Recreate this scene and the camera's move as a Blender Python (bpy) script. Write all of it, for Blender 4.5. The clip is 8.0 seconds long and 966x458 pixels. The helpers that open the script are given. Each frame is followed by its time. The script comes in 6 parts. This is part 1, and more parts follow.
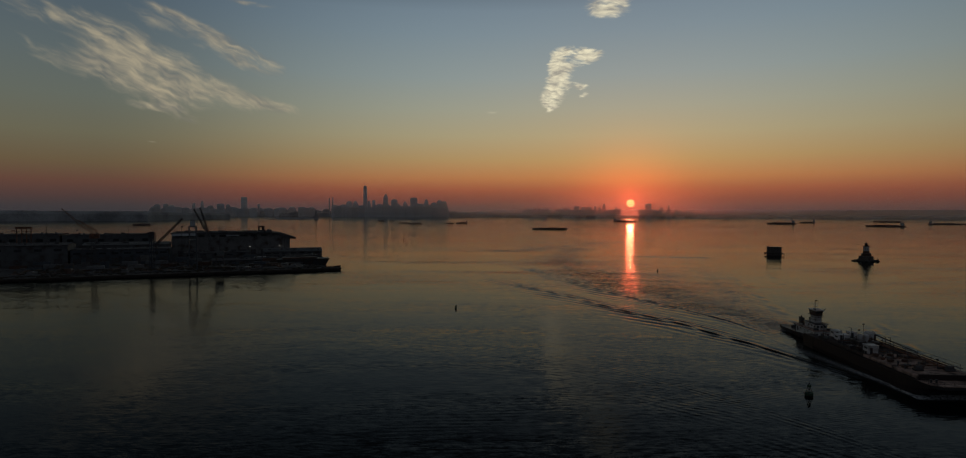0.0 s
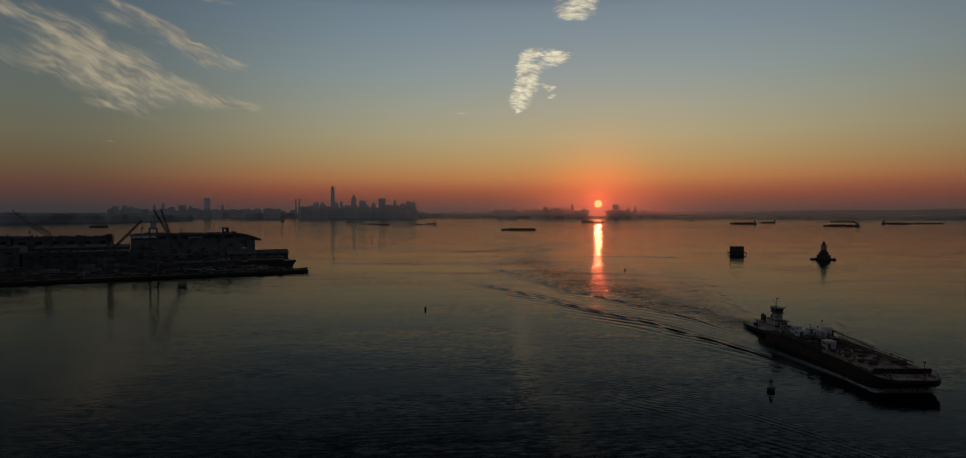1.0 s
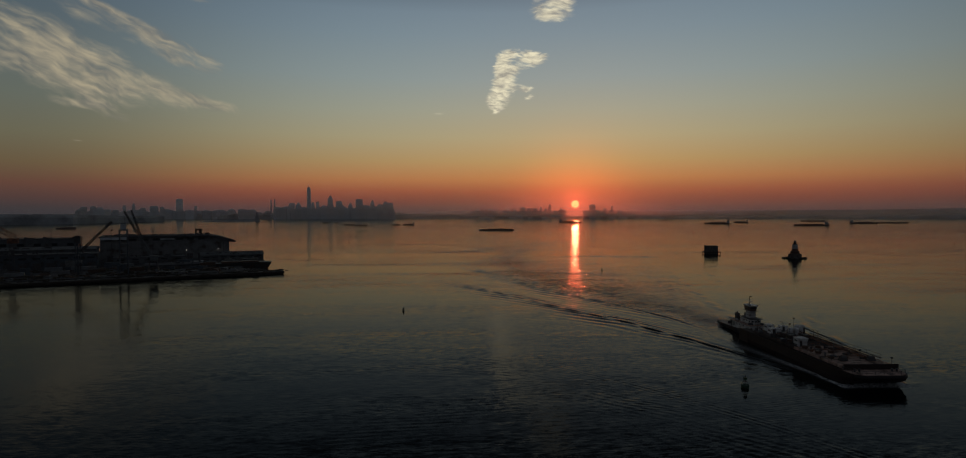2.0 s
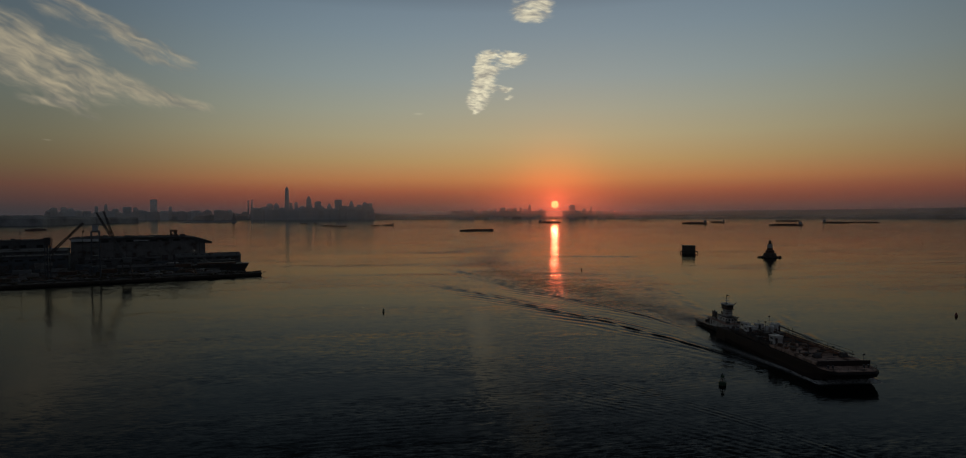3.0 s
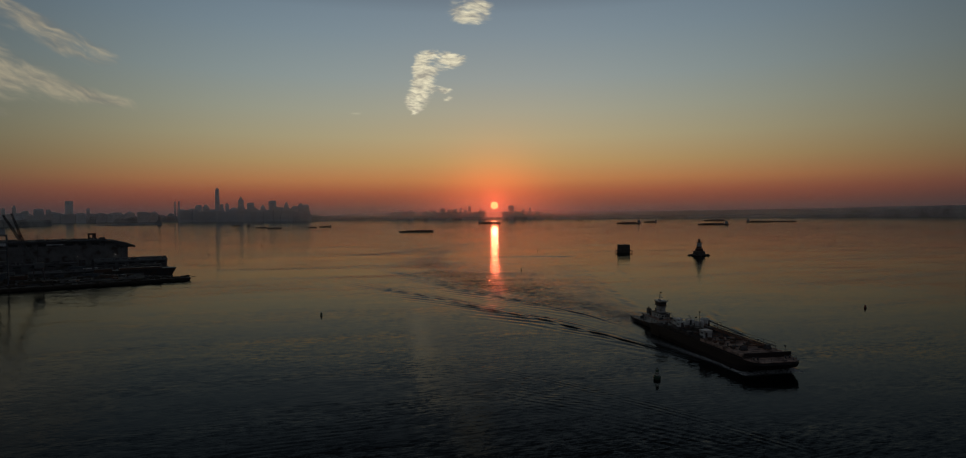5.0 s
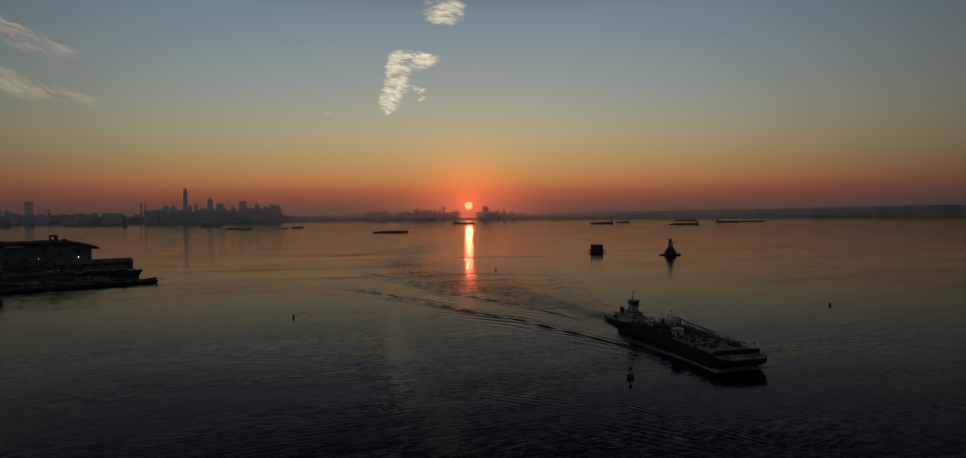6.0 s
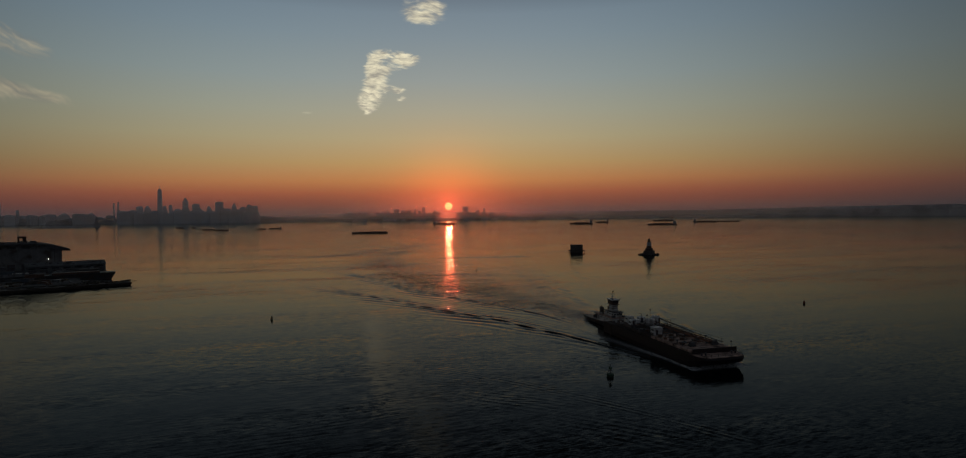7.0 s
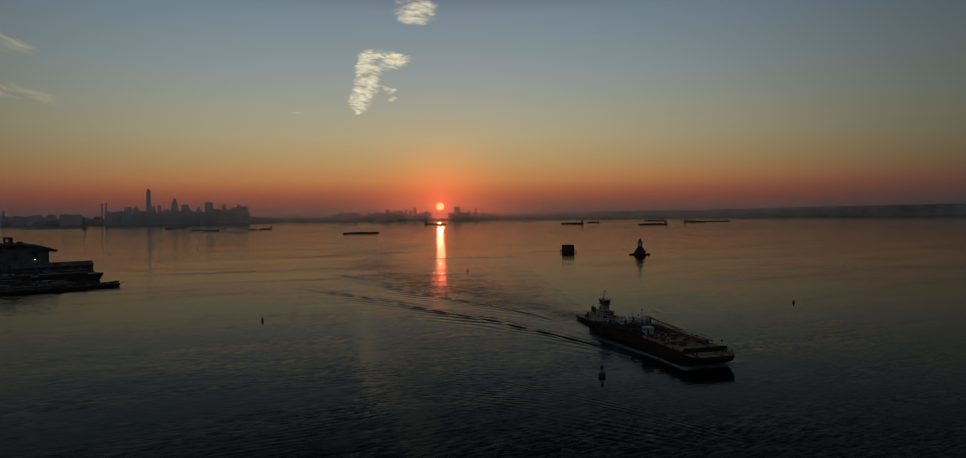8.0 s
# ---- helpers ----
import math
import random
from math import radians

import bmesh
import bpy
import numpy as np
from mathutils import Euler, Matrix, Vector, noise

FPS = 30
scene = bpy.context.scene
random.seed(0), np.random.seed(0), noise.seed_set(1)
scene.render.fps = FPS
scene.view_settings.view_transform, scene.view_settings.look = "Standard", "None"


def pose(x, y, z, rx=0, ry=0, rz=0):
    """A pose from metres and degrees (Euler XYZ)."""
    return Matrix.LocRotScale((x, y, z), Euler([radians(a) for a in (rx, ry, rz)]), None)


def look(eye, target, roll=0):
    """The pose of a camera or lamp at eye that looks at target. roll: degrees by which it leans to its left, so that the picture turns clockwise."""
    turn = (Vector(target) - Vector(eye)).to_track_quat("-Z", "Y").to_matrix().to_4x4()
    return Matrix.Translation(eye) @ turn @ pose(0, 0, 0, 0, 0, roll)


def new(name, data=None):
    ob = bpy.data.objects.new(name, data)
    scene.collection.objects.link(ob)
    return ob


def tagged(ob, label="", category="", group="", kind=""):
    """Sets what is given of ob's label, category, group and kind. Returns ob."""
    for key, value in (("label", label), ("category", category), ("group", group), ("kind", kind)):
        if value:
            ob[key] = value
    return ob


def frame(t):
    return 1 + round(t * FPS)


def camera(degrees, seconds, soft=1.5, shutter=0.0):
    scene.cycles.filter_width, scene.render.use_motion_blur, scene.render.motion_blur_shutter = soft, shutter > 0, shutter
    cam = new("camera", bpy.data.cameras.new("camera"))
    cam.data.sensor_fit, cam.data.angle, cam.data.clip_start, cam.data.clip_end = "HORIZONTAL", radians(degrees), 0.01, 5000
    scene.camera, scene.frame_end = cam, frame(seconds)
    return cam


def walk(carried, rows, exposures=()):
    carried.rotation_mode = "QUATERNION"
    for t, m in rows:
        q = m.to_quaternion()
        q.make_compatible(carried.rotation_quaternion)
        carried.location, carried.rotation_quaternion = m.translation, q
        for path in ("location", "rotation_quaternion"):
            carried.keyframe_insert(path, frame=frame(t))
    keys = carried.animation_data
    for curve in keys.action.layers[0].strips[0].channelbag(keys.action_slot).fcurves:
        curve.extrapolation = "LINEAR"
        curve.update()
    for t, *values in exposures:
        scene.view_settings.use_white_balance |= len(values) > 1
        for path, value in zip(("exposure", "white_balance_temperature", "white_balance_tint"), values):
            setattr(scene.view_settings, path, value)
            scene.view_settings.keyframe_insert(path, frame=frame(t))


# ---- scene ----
# A drone hovers fifty metres over a harbour at sunrise and turns slowly to its right.
cam = camera(79.54, 8.0, soft=1.1)
EYE = 50.0
DRIFT = Vector((-0.76, 1.14, -0.10))  # metres drifted over the eight seconds
ROWS = [  # seconds, yaw, pitch, roll
    (0.0, 0.00, -1.585, -0.119),
    (0.2, -0.22, -1.573, -0.091),
    (0.4, -0.65, -1.560, -0.063),
    (0.5, -1.12, -1.554, -0.049),
    (0.7, -1.89, -1.533, -0.028),
    (1.0, -3.04, -1.501, 0.004),
    (1.2, -3.66, -1.491, 0.038),
    (1.5, -4.45, -1.476, 0.089),
    (1.7, -4.83, -1.468, 0.108),
    (2.8, -6.54, -1.430, 0.212),
    (3.0, -7.19, -1.423, 0.231),
    (3.5, -9.01, -1.411, 0.298),
    (4.0, -10.57, -1.396, 0.380),
    (4.5, -11.82, -1.380, 0.412),
    (4.7, -12.34, -1.376, 0.431),
    (5.8, -15.16, -1.355, 0.533),
    (6.0, -15.66, -1.351, 0.550),
    (6.5, -16.66, -1.335, 0.594),
    (7.0, -17.62, -1.330, 0.633),
    (7.5, -18.19, -1.319, 0.684),
    (8.0, -18.46, -1.313, 0.684),
]
walk(cam, [(t, pose(DRIFT.x * t / 8, DRIFT.y * t / 8, EYE + DRIFT.z * t / 8, 90 + pitch, roll, yaw)) for t, yaw, pitch, roll in ROWS])

# ---- sky and sun ----
SUN_AZ, SUN_EL = radians(14.25), radians(0.95)
SUN = Vector((math.sin(SUN_AZ) * math.cos(SUN_EL), math.cos(SUN_AZ) * math.cos(SUN_EL), math.sin(SUN_EL)))


def srgb(r, g, b):
    """Linear colour from an 8-bit one."""
    return tuple((c / 255 / 12.92 if c <= 10 else ((c / 255 + 0.055) / 1.055) ** 2.4) for c in (r, g, b)) + (1.0,)


world = bpy.data.worlds.new("sunrise_sky")
scene.world = world
world.use_nodes = True
wt = world.node_tree
wt.nodes.clear()


def wmath(op, a, b=None, clamp=False):
    n = wt.nodes.new("ShaderNodeMath")
    n.operation, n.use_clamp = op, clamp
    for i, v in enumerate((a, b)):
        if v is None:
            continue
        if isinstance(v, (int, float)):
            n.inputs[i].default_value = v
        else:
            wt.links.new(v, n.inputs[i])
    return n.outputs[0]


def wramp(fac, stops):
    n = wt.nodes.new("ShaderNodeValToRGB")
    n.color_ramp.interpolation = "LINEAR"
    while len(n.color_ramp.elements) < len(stops):
        n.color_ramp.elements.new(0.5)
    for e, (p, c) in zip(n.color_ramp.elements, stops):
        e.position, e.color = p, c
    wt.links.new(fac, n.inputs[0])
    return n.outputs[0]


def wmix(kind, fac, a, b):
    n = wt.nodes.new("ShaderNodeMix")
    n.data_type, n.blend_type, n.clamp_result = "RGBA", kind, False
    for i, v in ((0, fac), (6, a), (7, b)):
        if isinstance(v, (int, float, tuple)):
            n.inputs[i].default_value = v
        else:
            wt.links.new(v, n.inputs[i])
    return n.outputs[2]


coord = wt.nodes.new("ShaderNodeTexCoord").outputs["Generated"]
axes = wt.nodes.new("ShaderNodeSeparateXYZ")
wt.links.new(coord, axes.inputs[0])
up = wmath("ABSOLUTE", axes.outputs[2])
height = wmath("MULTIPLY", up, 2.5, clamp=True)  # 1 at 23.6 degrees


def at(degrees):
    return 2.5 * math.sin(radians(degrees))


# towards the sun, and away from it
warm = wramp(height, [(at(0.0), srgb(76, 64, 68)), (at(0.6), srgb(100, 68, 66)), (at(1.3), srgb(126, 69, 58)), (at(2.2), srgb(152, 83, 61)),
                      (at(3.4), srgb(173, 115, 74)), (at(5.2), srgb(166, 138, 95)), (at(7.5), srgb(160, 151, 120)), (at(10.0), srgb(149, 152, 136)),
                      (at(13.0), srgb(134, 147, 147)), (at(17.0), srgb(118, 136, 146)), (at(22.0), srgb(100, 119, 136)), (1.0, srgb(92, 112, 131))])
cool = wramp(height, [(at(0.0), srgb(57, 56, 60)), (at(0.6), srgb(62, 57, 59)), (at(1.5), srgb(80, 60, 57)), (at(2.6), srgb(96, 67, 57)),
                      (at(4.2), srgb(100, 85, 64)), (at(6.5), srgb(101, 98, 80)), (at(9.5), srgb(95, 101, 93)), (at(13.0), srgb(87, 98, 100)),
                      (at(18.0), srgb(73, 88, 100)), (1.0, srgb(49, 64, 79))])
# how far the compass direction is from the sun
flat = wmath("SQRT", wmath("MAXIMUM", wmath("SUBTRACT", 1.0, wmath("MULTIPLY", axes.outputs[2], axes.outputs[2])), 1e-4))
along = wmath("ADD", wmath("MULTIPLY", axes.outputs[0], math.sin(SUN_AZ)), wmath("MULTIPLY", axes.outputs[1], math.cos(SUN_AZ)))
facing = wmath("DIVIDE", along, flat)
near_sun = wt.nodes.new("ShaderNodeMapRange")
near_sun.interpolation_type = "SMOOTHSTEP"
near_sun.inputs[1].default_value, near_sun.inputs[2].default_value = 0.66, 1.01
wt.links.new(facing, near_sun.inputs[0])
sky = wmix("MIX", near_sun.outputs[0], cool, warm)
# overhead the blue deepens
zenith = wt.nodes.new("ShaderNodeMapRange")
zenith.inputs[1].default_value, zenith.inputs[2].default_value = 0.325, 0.46
wt.links.new(up, zenith.inputs[0])
sky = wmix("MIX", zenith.outputs[0], sky, srgb(31, 33, 35))
# the sky behind the eye is still dark
behind = wt.nodes.new("ShaderNodeMapRange")
behind.interpolation_type = "SMOOTHSTEP"
behind.inputs[1].default_value, behind.inputs[2].default_value = 0.35, -0.5
wt.links.new(along, behind.inputs[0])
sky = wmix("MIX", behind.outputs[0], sky, srgb(63, 66, 72))
# the sky dims faster on the seaward side
seaward = wt.nodes.new("ShaderNodeMapRange")
seaward.interpolation_type = "SMOOTHSTEP"
seaward.inputs[1].default_value, seaward.inputs[2].default_value, seaward.inputs[4].default_value = 0.42, 1.0, 0.18
wt.links.new(wmath("ADD", wmath("MULTIPLY", axes.outputs[0], math.sin(radians(82))), wmath("MULTIPLY", axes.outputs[1], math.cos(radians(82)))), seaward.inputs[0])
sky = wmix("MIX", seaward.outputs[0], sky, srgb(30, 32, 36))
# glow round the sun, and its disc
gap = wt.nodes.new("ShaderNodeVectorMath")
gap.operation = "DISTANCE"
gap.inputs[1].default_value = SUN
wt.links.new(coord, gap.inputs[0])
angle = gap.outputs["Value"]


def bell(width):
    q = wmath("DIVIDE", angle, radians(width))
    return wmath("POWER", math.e, wmath("MULTIPLY", wmath("MULTIPLY", q, q), -1.0))


sky = wmix("ADD", wmath("MULTIPLY", bell(1.2), 0.55), sky, (1.0, 0.09, 0.04, 1))
sky = wmix("ADD", wmath("MULTIPLY", bell(4.2), 0.38), sky, (1.0, 0.13, 0.02, 1))
disc = wt.nodes.new("ShaderNodeMapRange")
disc.interpolation_type = "SMOOTHSTEP"
disc.inputs[1].default_value, disc.inputs[2].default_value = radians(0.41), radians(0.31)
wt.links.new(angle, disc.inputs[0])
sky = wmix("ADD", disc.outputs[0], sky, (3.7, 0.92, 0.27, 1))
# clear-air light behind the haze
clear = wt.nodes.new("ShaderNodeTexSky")
clear.sky_type, clear.sun_disc = "NISHITA", False
clear.sun_elevation, clear.sun_rotation = SUN_EL, SUN_AZ
clear.dust_density = 4.0
sky = wmix("ADD", 0.012, sky, clear.outputs[0])
back = wt.nodes.new("ShaderNodeBackground")
back.inputs[1].default_value = 1.0
wt.links.new(sky, back.inputs[0])
wt.links.new(back.outputs[0], wt.nodes.new("ShaderNodeOutputWorld").inputs[0])

sun = new("sun", bpy.data.lights.new("sun", "SUN"))
sun.data.energy, sun.data.angle, sun.data.color = 0.03, radians(0.7), (1.0, 0.14, 0.06)
sun.matrix_world = look(SUN * 100, (0, 0, 0))

# ---- materials ----
def paint(name, colour, rough=0.6, metal=0.0, vary=0.25, size=1.0, stain=None, bump=0.02):
    """A painted, rusted or mineral surface: fine grain, broad stains, fine relief. size: metres of the broad pattern."""
    m = bpy.data.materials.new(name)
    m.use_nodes = True
    nt = m.node_tree
    p = nt.nodes["Principled BSDF"]
    p.inputs["Roughness"].default_value, p.inputs["Metallic"].default_value = rough, metal
    tc = nt.nodes.new("ShaderNodeTexCoord")
    broad, fine = nt.nodes.new("ShaderNodeTexNoise"), nt.nodes.new("ShaderNodeTexNoise")
    broad.inputs["Scale"].default_value, broad.inputs["Detail"].default_value = 1.0 / size, 5
    fine.inputs["Scale"].default_value, fine.inputs["Detail"].default_value = 9.0 / size, 4
    for n in (broad, fine):
        nt.links.new(tc.outputs["Object"], n.inputs["Vector"])
    info = nt.nodes.new("ShaderNodeObjectInfo")
    r = nt.nodes.new("ShaderNodeValToRGB")
    lo, hi = tuple(c * (1 - vary) for c in colour), tuple(min(1, c * (1 + vary)) for c in colour)
    r.color_ramp.elements[0].position, r.color_ramp.elements[0].color = 0.35, (*(stain or lo), 1)
    r.color_ramp.elements[1].position, r.color_ramp.elements[1].color = 0.62, (*hi, 1)
    e = r.color_ramp.elements.new(0.46)
    e.color = (*colour, 1)
    nt.links.new(broad.outputs[0], r.inputs[0])
    g = nt.nodes.new("ShaderNodeMix")
    g.data_type, g.blend_type = "RGBA", "MULTIPLY"
    g.inputs[0].default_value = 0.5
    gr = nt.nodes.new("ShaderNodeMapRange")
    gr.inputs[1].default_value, gr.inputs[2].default_value, gr.inputs[3].default_value, gr.inputs[4].default_value = 0.3, 0.7, 0.7, 1.3
    nt.links.new(fine.outputs[0], gr.inputs[0])
    nt.links.new(r.outputs[0], g.inputs[6])
    nt.links.new(gr.outputs[0], g.inputs[7])
    v = nt.nodes.new("ShaderNodeHueSaturation")
    vr = nt.nodes.new("ShaderNodeMapRange")
    vr.inputs[3].default_value, vr.inputs[4].default_value = 0.88, 1.12
    nt.links.new(info.outputs["Random"], vr.inputs[0])
    nt.links.new(vr.outputs[0], v.inputs["Value"])
    nt.links.new(g.outputs[2], v.inputs["Color"])
    nt.links.new(v.outputs[0], p.inputs["Base Color"])
    if bump:
        b = nt.nodes.new("ShaderNodeBump")
        b.inputs["Strength"].default_value, b.inputs["Distance"].default_value = 0.5, bump
        nt.links.new(fine.outputs[0], b.inputs["Height"])
        nt.links.new(b.outputs[0], p.inputs["Normal"])
    return m


def glowing(name, colour, strength):
    m = bpy.data.materials.new(name)
    m.use_nodes = True
    p = m.node_tree.nodes["Principled BSDF"]
    p.inputs["Base Color"].default_value = (0.8, 0.8, 0.8, 1)
    p.inputs["Emission Color"].default_value, p.inputs["Emission Strength"].default_value = (*colour, 1), strength
    return m


def sea_water():
    m = bpy.data.materials.new("sea_water")
    m.use_nodes = True
    nt = m.node_tree
    p = nt.nodes["Principled BSDF"]
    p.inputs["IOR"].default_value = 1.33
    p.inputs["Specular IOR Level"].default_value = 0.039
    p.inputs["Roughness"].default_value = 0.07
    tc = nt.nodes.new("ShaderNodeTexCoord")

    def vec(op, a, b=None, scale=None):
        n = nt.nodes.new("ShaderNodeVectorMath")
        n.operation = op
        for i, v in enumerate((a, b)):
            if v is None:
                continue
            if isinstance(v, tuple):
                n.inputs[i].default_value = v
            else:
                nt.links.new(v, n.inputs[i])
        if scale is not None:
            if isinstance(scale, float):
                n.inputs["Scale"].default_value = scale
            else:
                nt.links.new(scale, n.inputs["Scale"])
        return n.outputs[0]

    def ripple(scale, stretch, turn, detail=2.0):
        mp = nt.nodes.new("ShaderNodeMapping")
        mp.inputs["Rotation"].default_value = (0, 0, radians(turn))
        mp.inputs["Scale"].default_value = (stretch, 1.0, 1.0)
        nt.links.new(tc.outputs["Object"], mp.inputs["Vector"])
        n = nt.nodes.new("ShaderNodeTexNoise")
        n.inputs["Scale"].default_value, n.inputs["Detail"].default_value = scale, detail
        nt.links.new(mp.outputs[0], n.inputs["Vector"])
        return vec("SUBTRACT", n.outputs["Color"], (0.5, 0.5, 0.5))

    def number(scale, lo, hi, a, b, stretch=1.0):
        mp = nt.nodes.new("ShaderNodeMapping")
        mp.inputs["Scale"].default_value = (stretch, 1.0, 1.0)
        nt.links.new(tc.outputs["Object"], mp.inputs["Vector"])
        n = nt.nodes.new("ShaderNodeTexNoise")
        n.inputs["Scale"].default_value, n.inputs["Detail"].default_value = scale, 3
        nt.links.new(mp.outputs[0], n.inputs["Vector"])
        r = nt.nodes.new("ShaderNodeMapRange")
        r.inputs[1].default_value, r.inputs[2].default_value, r.inputs[3].default_value, r.inputs[4].default_value = lo, hi, a, b
        nt.links.new(n.outputs[0], r.inputs[0])
        return r.outputs[0]

    slopes = vec("ADD", vec("ADD", vec("SCALE", ripple(0.30, 0.30, 8), scale=SEA_SLOPES[0]), vec("SCALE", ripple(0.8, 0.3, -8, 4.0), scale=SEA_SLOPES[1])),
                 vec("ADD", vec("SCALE", ripple(3.5, 0.8, 30), scale=SEA_SLOPES[2]), vec("ADD", vec("SCALE", ripple(0.05, 0.3, 6, 4.0), scale=SEA_SLOPES[3]), vec("SCALE", ripple(1.9, 0.22, 4, 3.0), scale=SEA_SLOPES[4]))))
    slopes = vec("SCALE", slopes, scale=number(0.008, 0.35, 0.65, 0.6, 1.35, stretch=0.4))
    slopes = vec("SCALE", slopes, scale=number(0.05, 0.32, 0.68, 0.45, 1.55, stretch=0.22))
    slopes = vec("SCALE", slopes, scale=number(0.016, 0.36, 0.64, 0.5, 1.5, stretch=0.12))
    # a breeze roughens the open water towards the far shore, and passing hulls ruffle it
    place = nt.nodes.new("ShaderNodeSeparateXYZ")
    nt.links.new(tc.outputs["Object"], place.inputs[0])
    offing = nt.nodes.new("ShaderNodeMapRange")
    offing.interpolation_type = "SMOOTHSTEP"
    offing.inputs[1].default_value, offing.inputs[2].default_value, offing.inputs[3].default_value, offing.inputs[4].default_value = 150.0, 2200.0, 0.3, 0.8
    nt.links.new(place.outputs[1], offing.inputs[0])
    ruffle = nt.nodes.new("ShaderNodeAttribute")
    ruffle.attribute_name = "ruffle"
    windy, rough = nt.nodes.new("ShaderNodeMath"), nt.nodes.new("ShaderNodeMath")
    windy.operation = rough.operation = "ADD"
    nt.links.new(ruffle.outputs["Fac"], windy.inputs[0])
    nt.links.new(offing.outputs[0], windy.inputs[1])
    nt.links.new(windy.outputs[0], rough.inputs[0])
    rough.inputs[1].default_value = 1.0
    slopes = vec("SCALE", slopes, scale=rough.outputs[0])
    slopes = vec("MULTIPLY", slopes, (1.0, 1.0, 0.0))
    geo = nt.nodes.new("ShaderNodeNewGeometry")
    normal = vec("NORMALIZE", vec("ADD", geo.outputs["Normal"], slopes))
    nt.links.new(normal, p.inputs["Normal"])
    # deep green-black water, with churned foam where the hull breaks it
    foam = nt.nodes.new("ShaderNodeAttribute")
    foam.attribute_name = "foam"
    speck = number(1.6, 0.32, 0.56, 0.0, 1.0)
    f = nt.nodes.new("ShaderNodeMath")
    f.operation, f.use_clamp = "MULTIPLY", True
    nt.links.new(foam.outputs["Fac"], f.inputs[0])
    nt.links.new(speck, f.inputs[1])
    c = nt.nodes.new("ShaderNodeMix")
    c.data_type = "RGBA"
    c.inputs[6].default_value, c.inputs[7].default_value = (0.003, 0.006, 0.007, 1), (0.55, 0.58, 0.6, 1)
    nt.links.new(f.outputs[0], c.inputs[0])
    nt.links.new(c.outputs[2], p.inputs["Base Color"])
    r = nt.nodes.new("ShaderNodeMapRange")
    r.inputs[3].default_value, r.inputs[4].default_value = 0.09, 0.6
    nt.links.new(f.outputs[0], r.inputs[0])
    nt.links.new(r.outputs[0], p.inputs["Roughness"])
    return m


SEA_SLOPES = (0.036, 0.048, 0.07, 0.034, 0.12)
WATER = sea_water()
ROOF_GREY = paint("weathered_grey_roof", (0.09, 0.095, 0.1), 0.6, vary=0.3, size=5)
# skyline walls: air haze is put into these pale base colours
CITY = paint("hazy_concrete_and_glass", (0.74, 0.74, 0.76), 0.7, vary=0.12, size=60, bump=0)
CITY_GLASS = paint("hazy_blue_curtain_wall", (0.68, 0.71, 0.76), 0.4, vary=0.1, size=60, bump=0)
# coasts, island and statue: much paler than trees or stone, distance haze painted in
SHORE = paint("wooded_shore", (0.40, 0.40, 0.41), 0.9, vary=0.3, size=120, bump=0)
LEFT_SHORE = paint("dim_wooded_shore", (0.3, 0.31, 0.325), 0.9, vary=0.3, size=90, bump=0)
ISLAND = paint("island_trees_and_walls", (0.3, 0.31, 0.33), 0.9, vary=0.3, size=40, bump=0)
HULL_BLACK = paint("black_hull_paint", (0.022, 0.022, 0.026), 0.5, vary=0.4, size=4, stain=(0.05, 0.028, 0.02))
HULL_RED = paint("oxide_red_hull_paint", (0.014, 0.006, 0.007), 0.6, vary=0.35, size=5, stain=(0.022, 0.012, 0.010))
DECK = paint("worn_red_brown_deck", (0.34, 0.24, 0.2), 0.75, vary=0.6, size=2.5, stain=(0.07, 0.045, 0.04))
WHITE = paint("weathered_white_paint", (0.6, 0.6, 0.6), 0.55, vary=0.25, size=2, stain=(0.42, 0.38, 0.34))
DECK_DARK = paint("grimy_dark_deck", (0.06, 0.047, 0.043), 0.8, vary=0.5, size=2.5, stain=(0.03, 0.024, 0.022))
STEEL = paint("dark_weathered_steel", (0.07, 0.07, 0.075), 0.6, 0.3, vary=0.4, size=1.5, stain=(0.09, 0.05, 0.035))
RUST = paint("rusty_steel", (0.16, 0.075, 0.045), 0.8, vary=0.4, size=1.5, stain=(0.08, 0.04, 0.03))
PANE = paint("dark_window_glass", (0.02, 0.025, 0.03), 0.08, vary=0.1, size=1, bump=0)
ROCK = paint("wet_dark_rock", (0.05, 0.048, 0.045), 0.85, vary=0.4, size=1.2, bump=0.08)
STONE = paint("granite_blocks", (0.11, 0.095, 0.085), 0.85, vary=0.3, size=2.0, stain=(0.06, 0.05, 0.045), bump=0.05)
BROWN = paint("brown_iron_paint", (0.09, 0.05, 0.035), 0.6, vary=0.3, size=2)
TIMBER = paint("wet_timber_piles", (0.05, 0.04, 0.032), 0.85, vary=0.4, size=0.8, bump=0.04)
CONCRETE = paint("grimy_concrete", (0.078, 0.073, 0.068), 0.85, vary=0.35, size=5, stain=(0.05, 0.047, 0.045))
ASPHALT = paint("dock_asphalt", (0.045, 0.045, 0.047), 0.9, vary=0.35, size=8)
SHED_DARK = paint("sooty_shed_wall", (0.08, 0.085, 0.092), 0.6, vary=0.35, size=7, stain=(0.05, 0.04, 0.035))
# vessels at anchor: the lightening by haze is mixed into this hull colour
HAZY_HULL = paint("faded_ship_paint", (0.17, 0.12, 0.115), 0.6, vary=0.3, size=8, stain=(0.12, 0.08, 0.07))
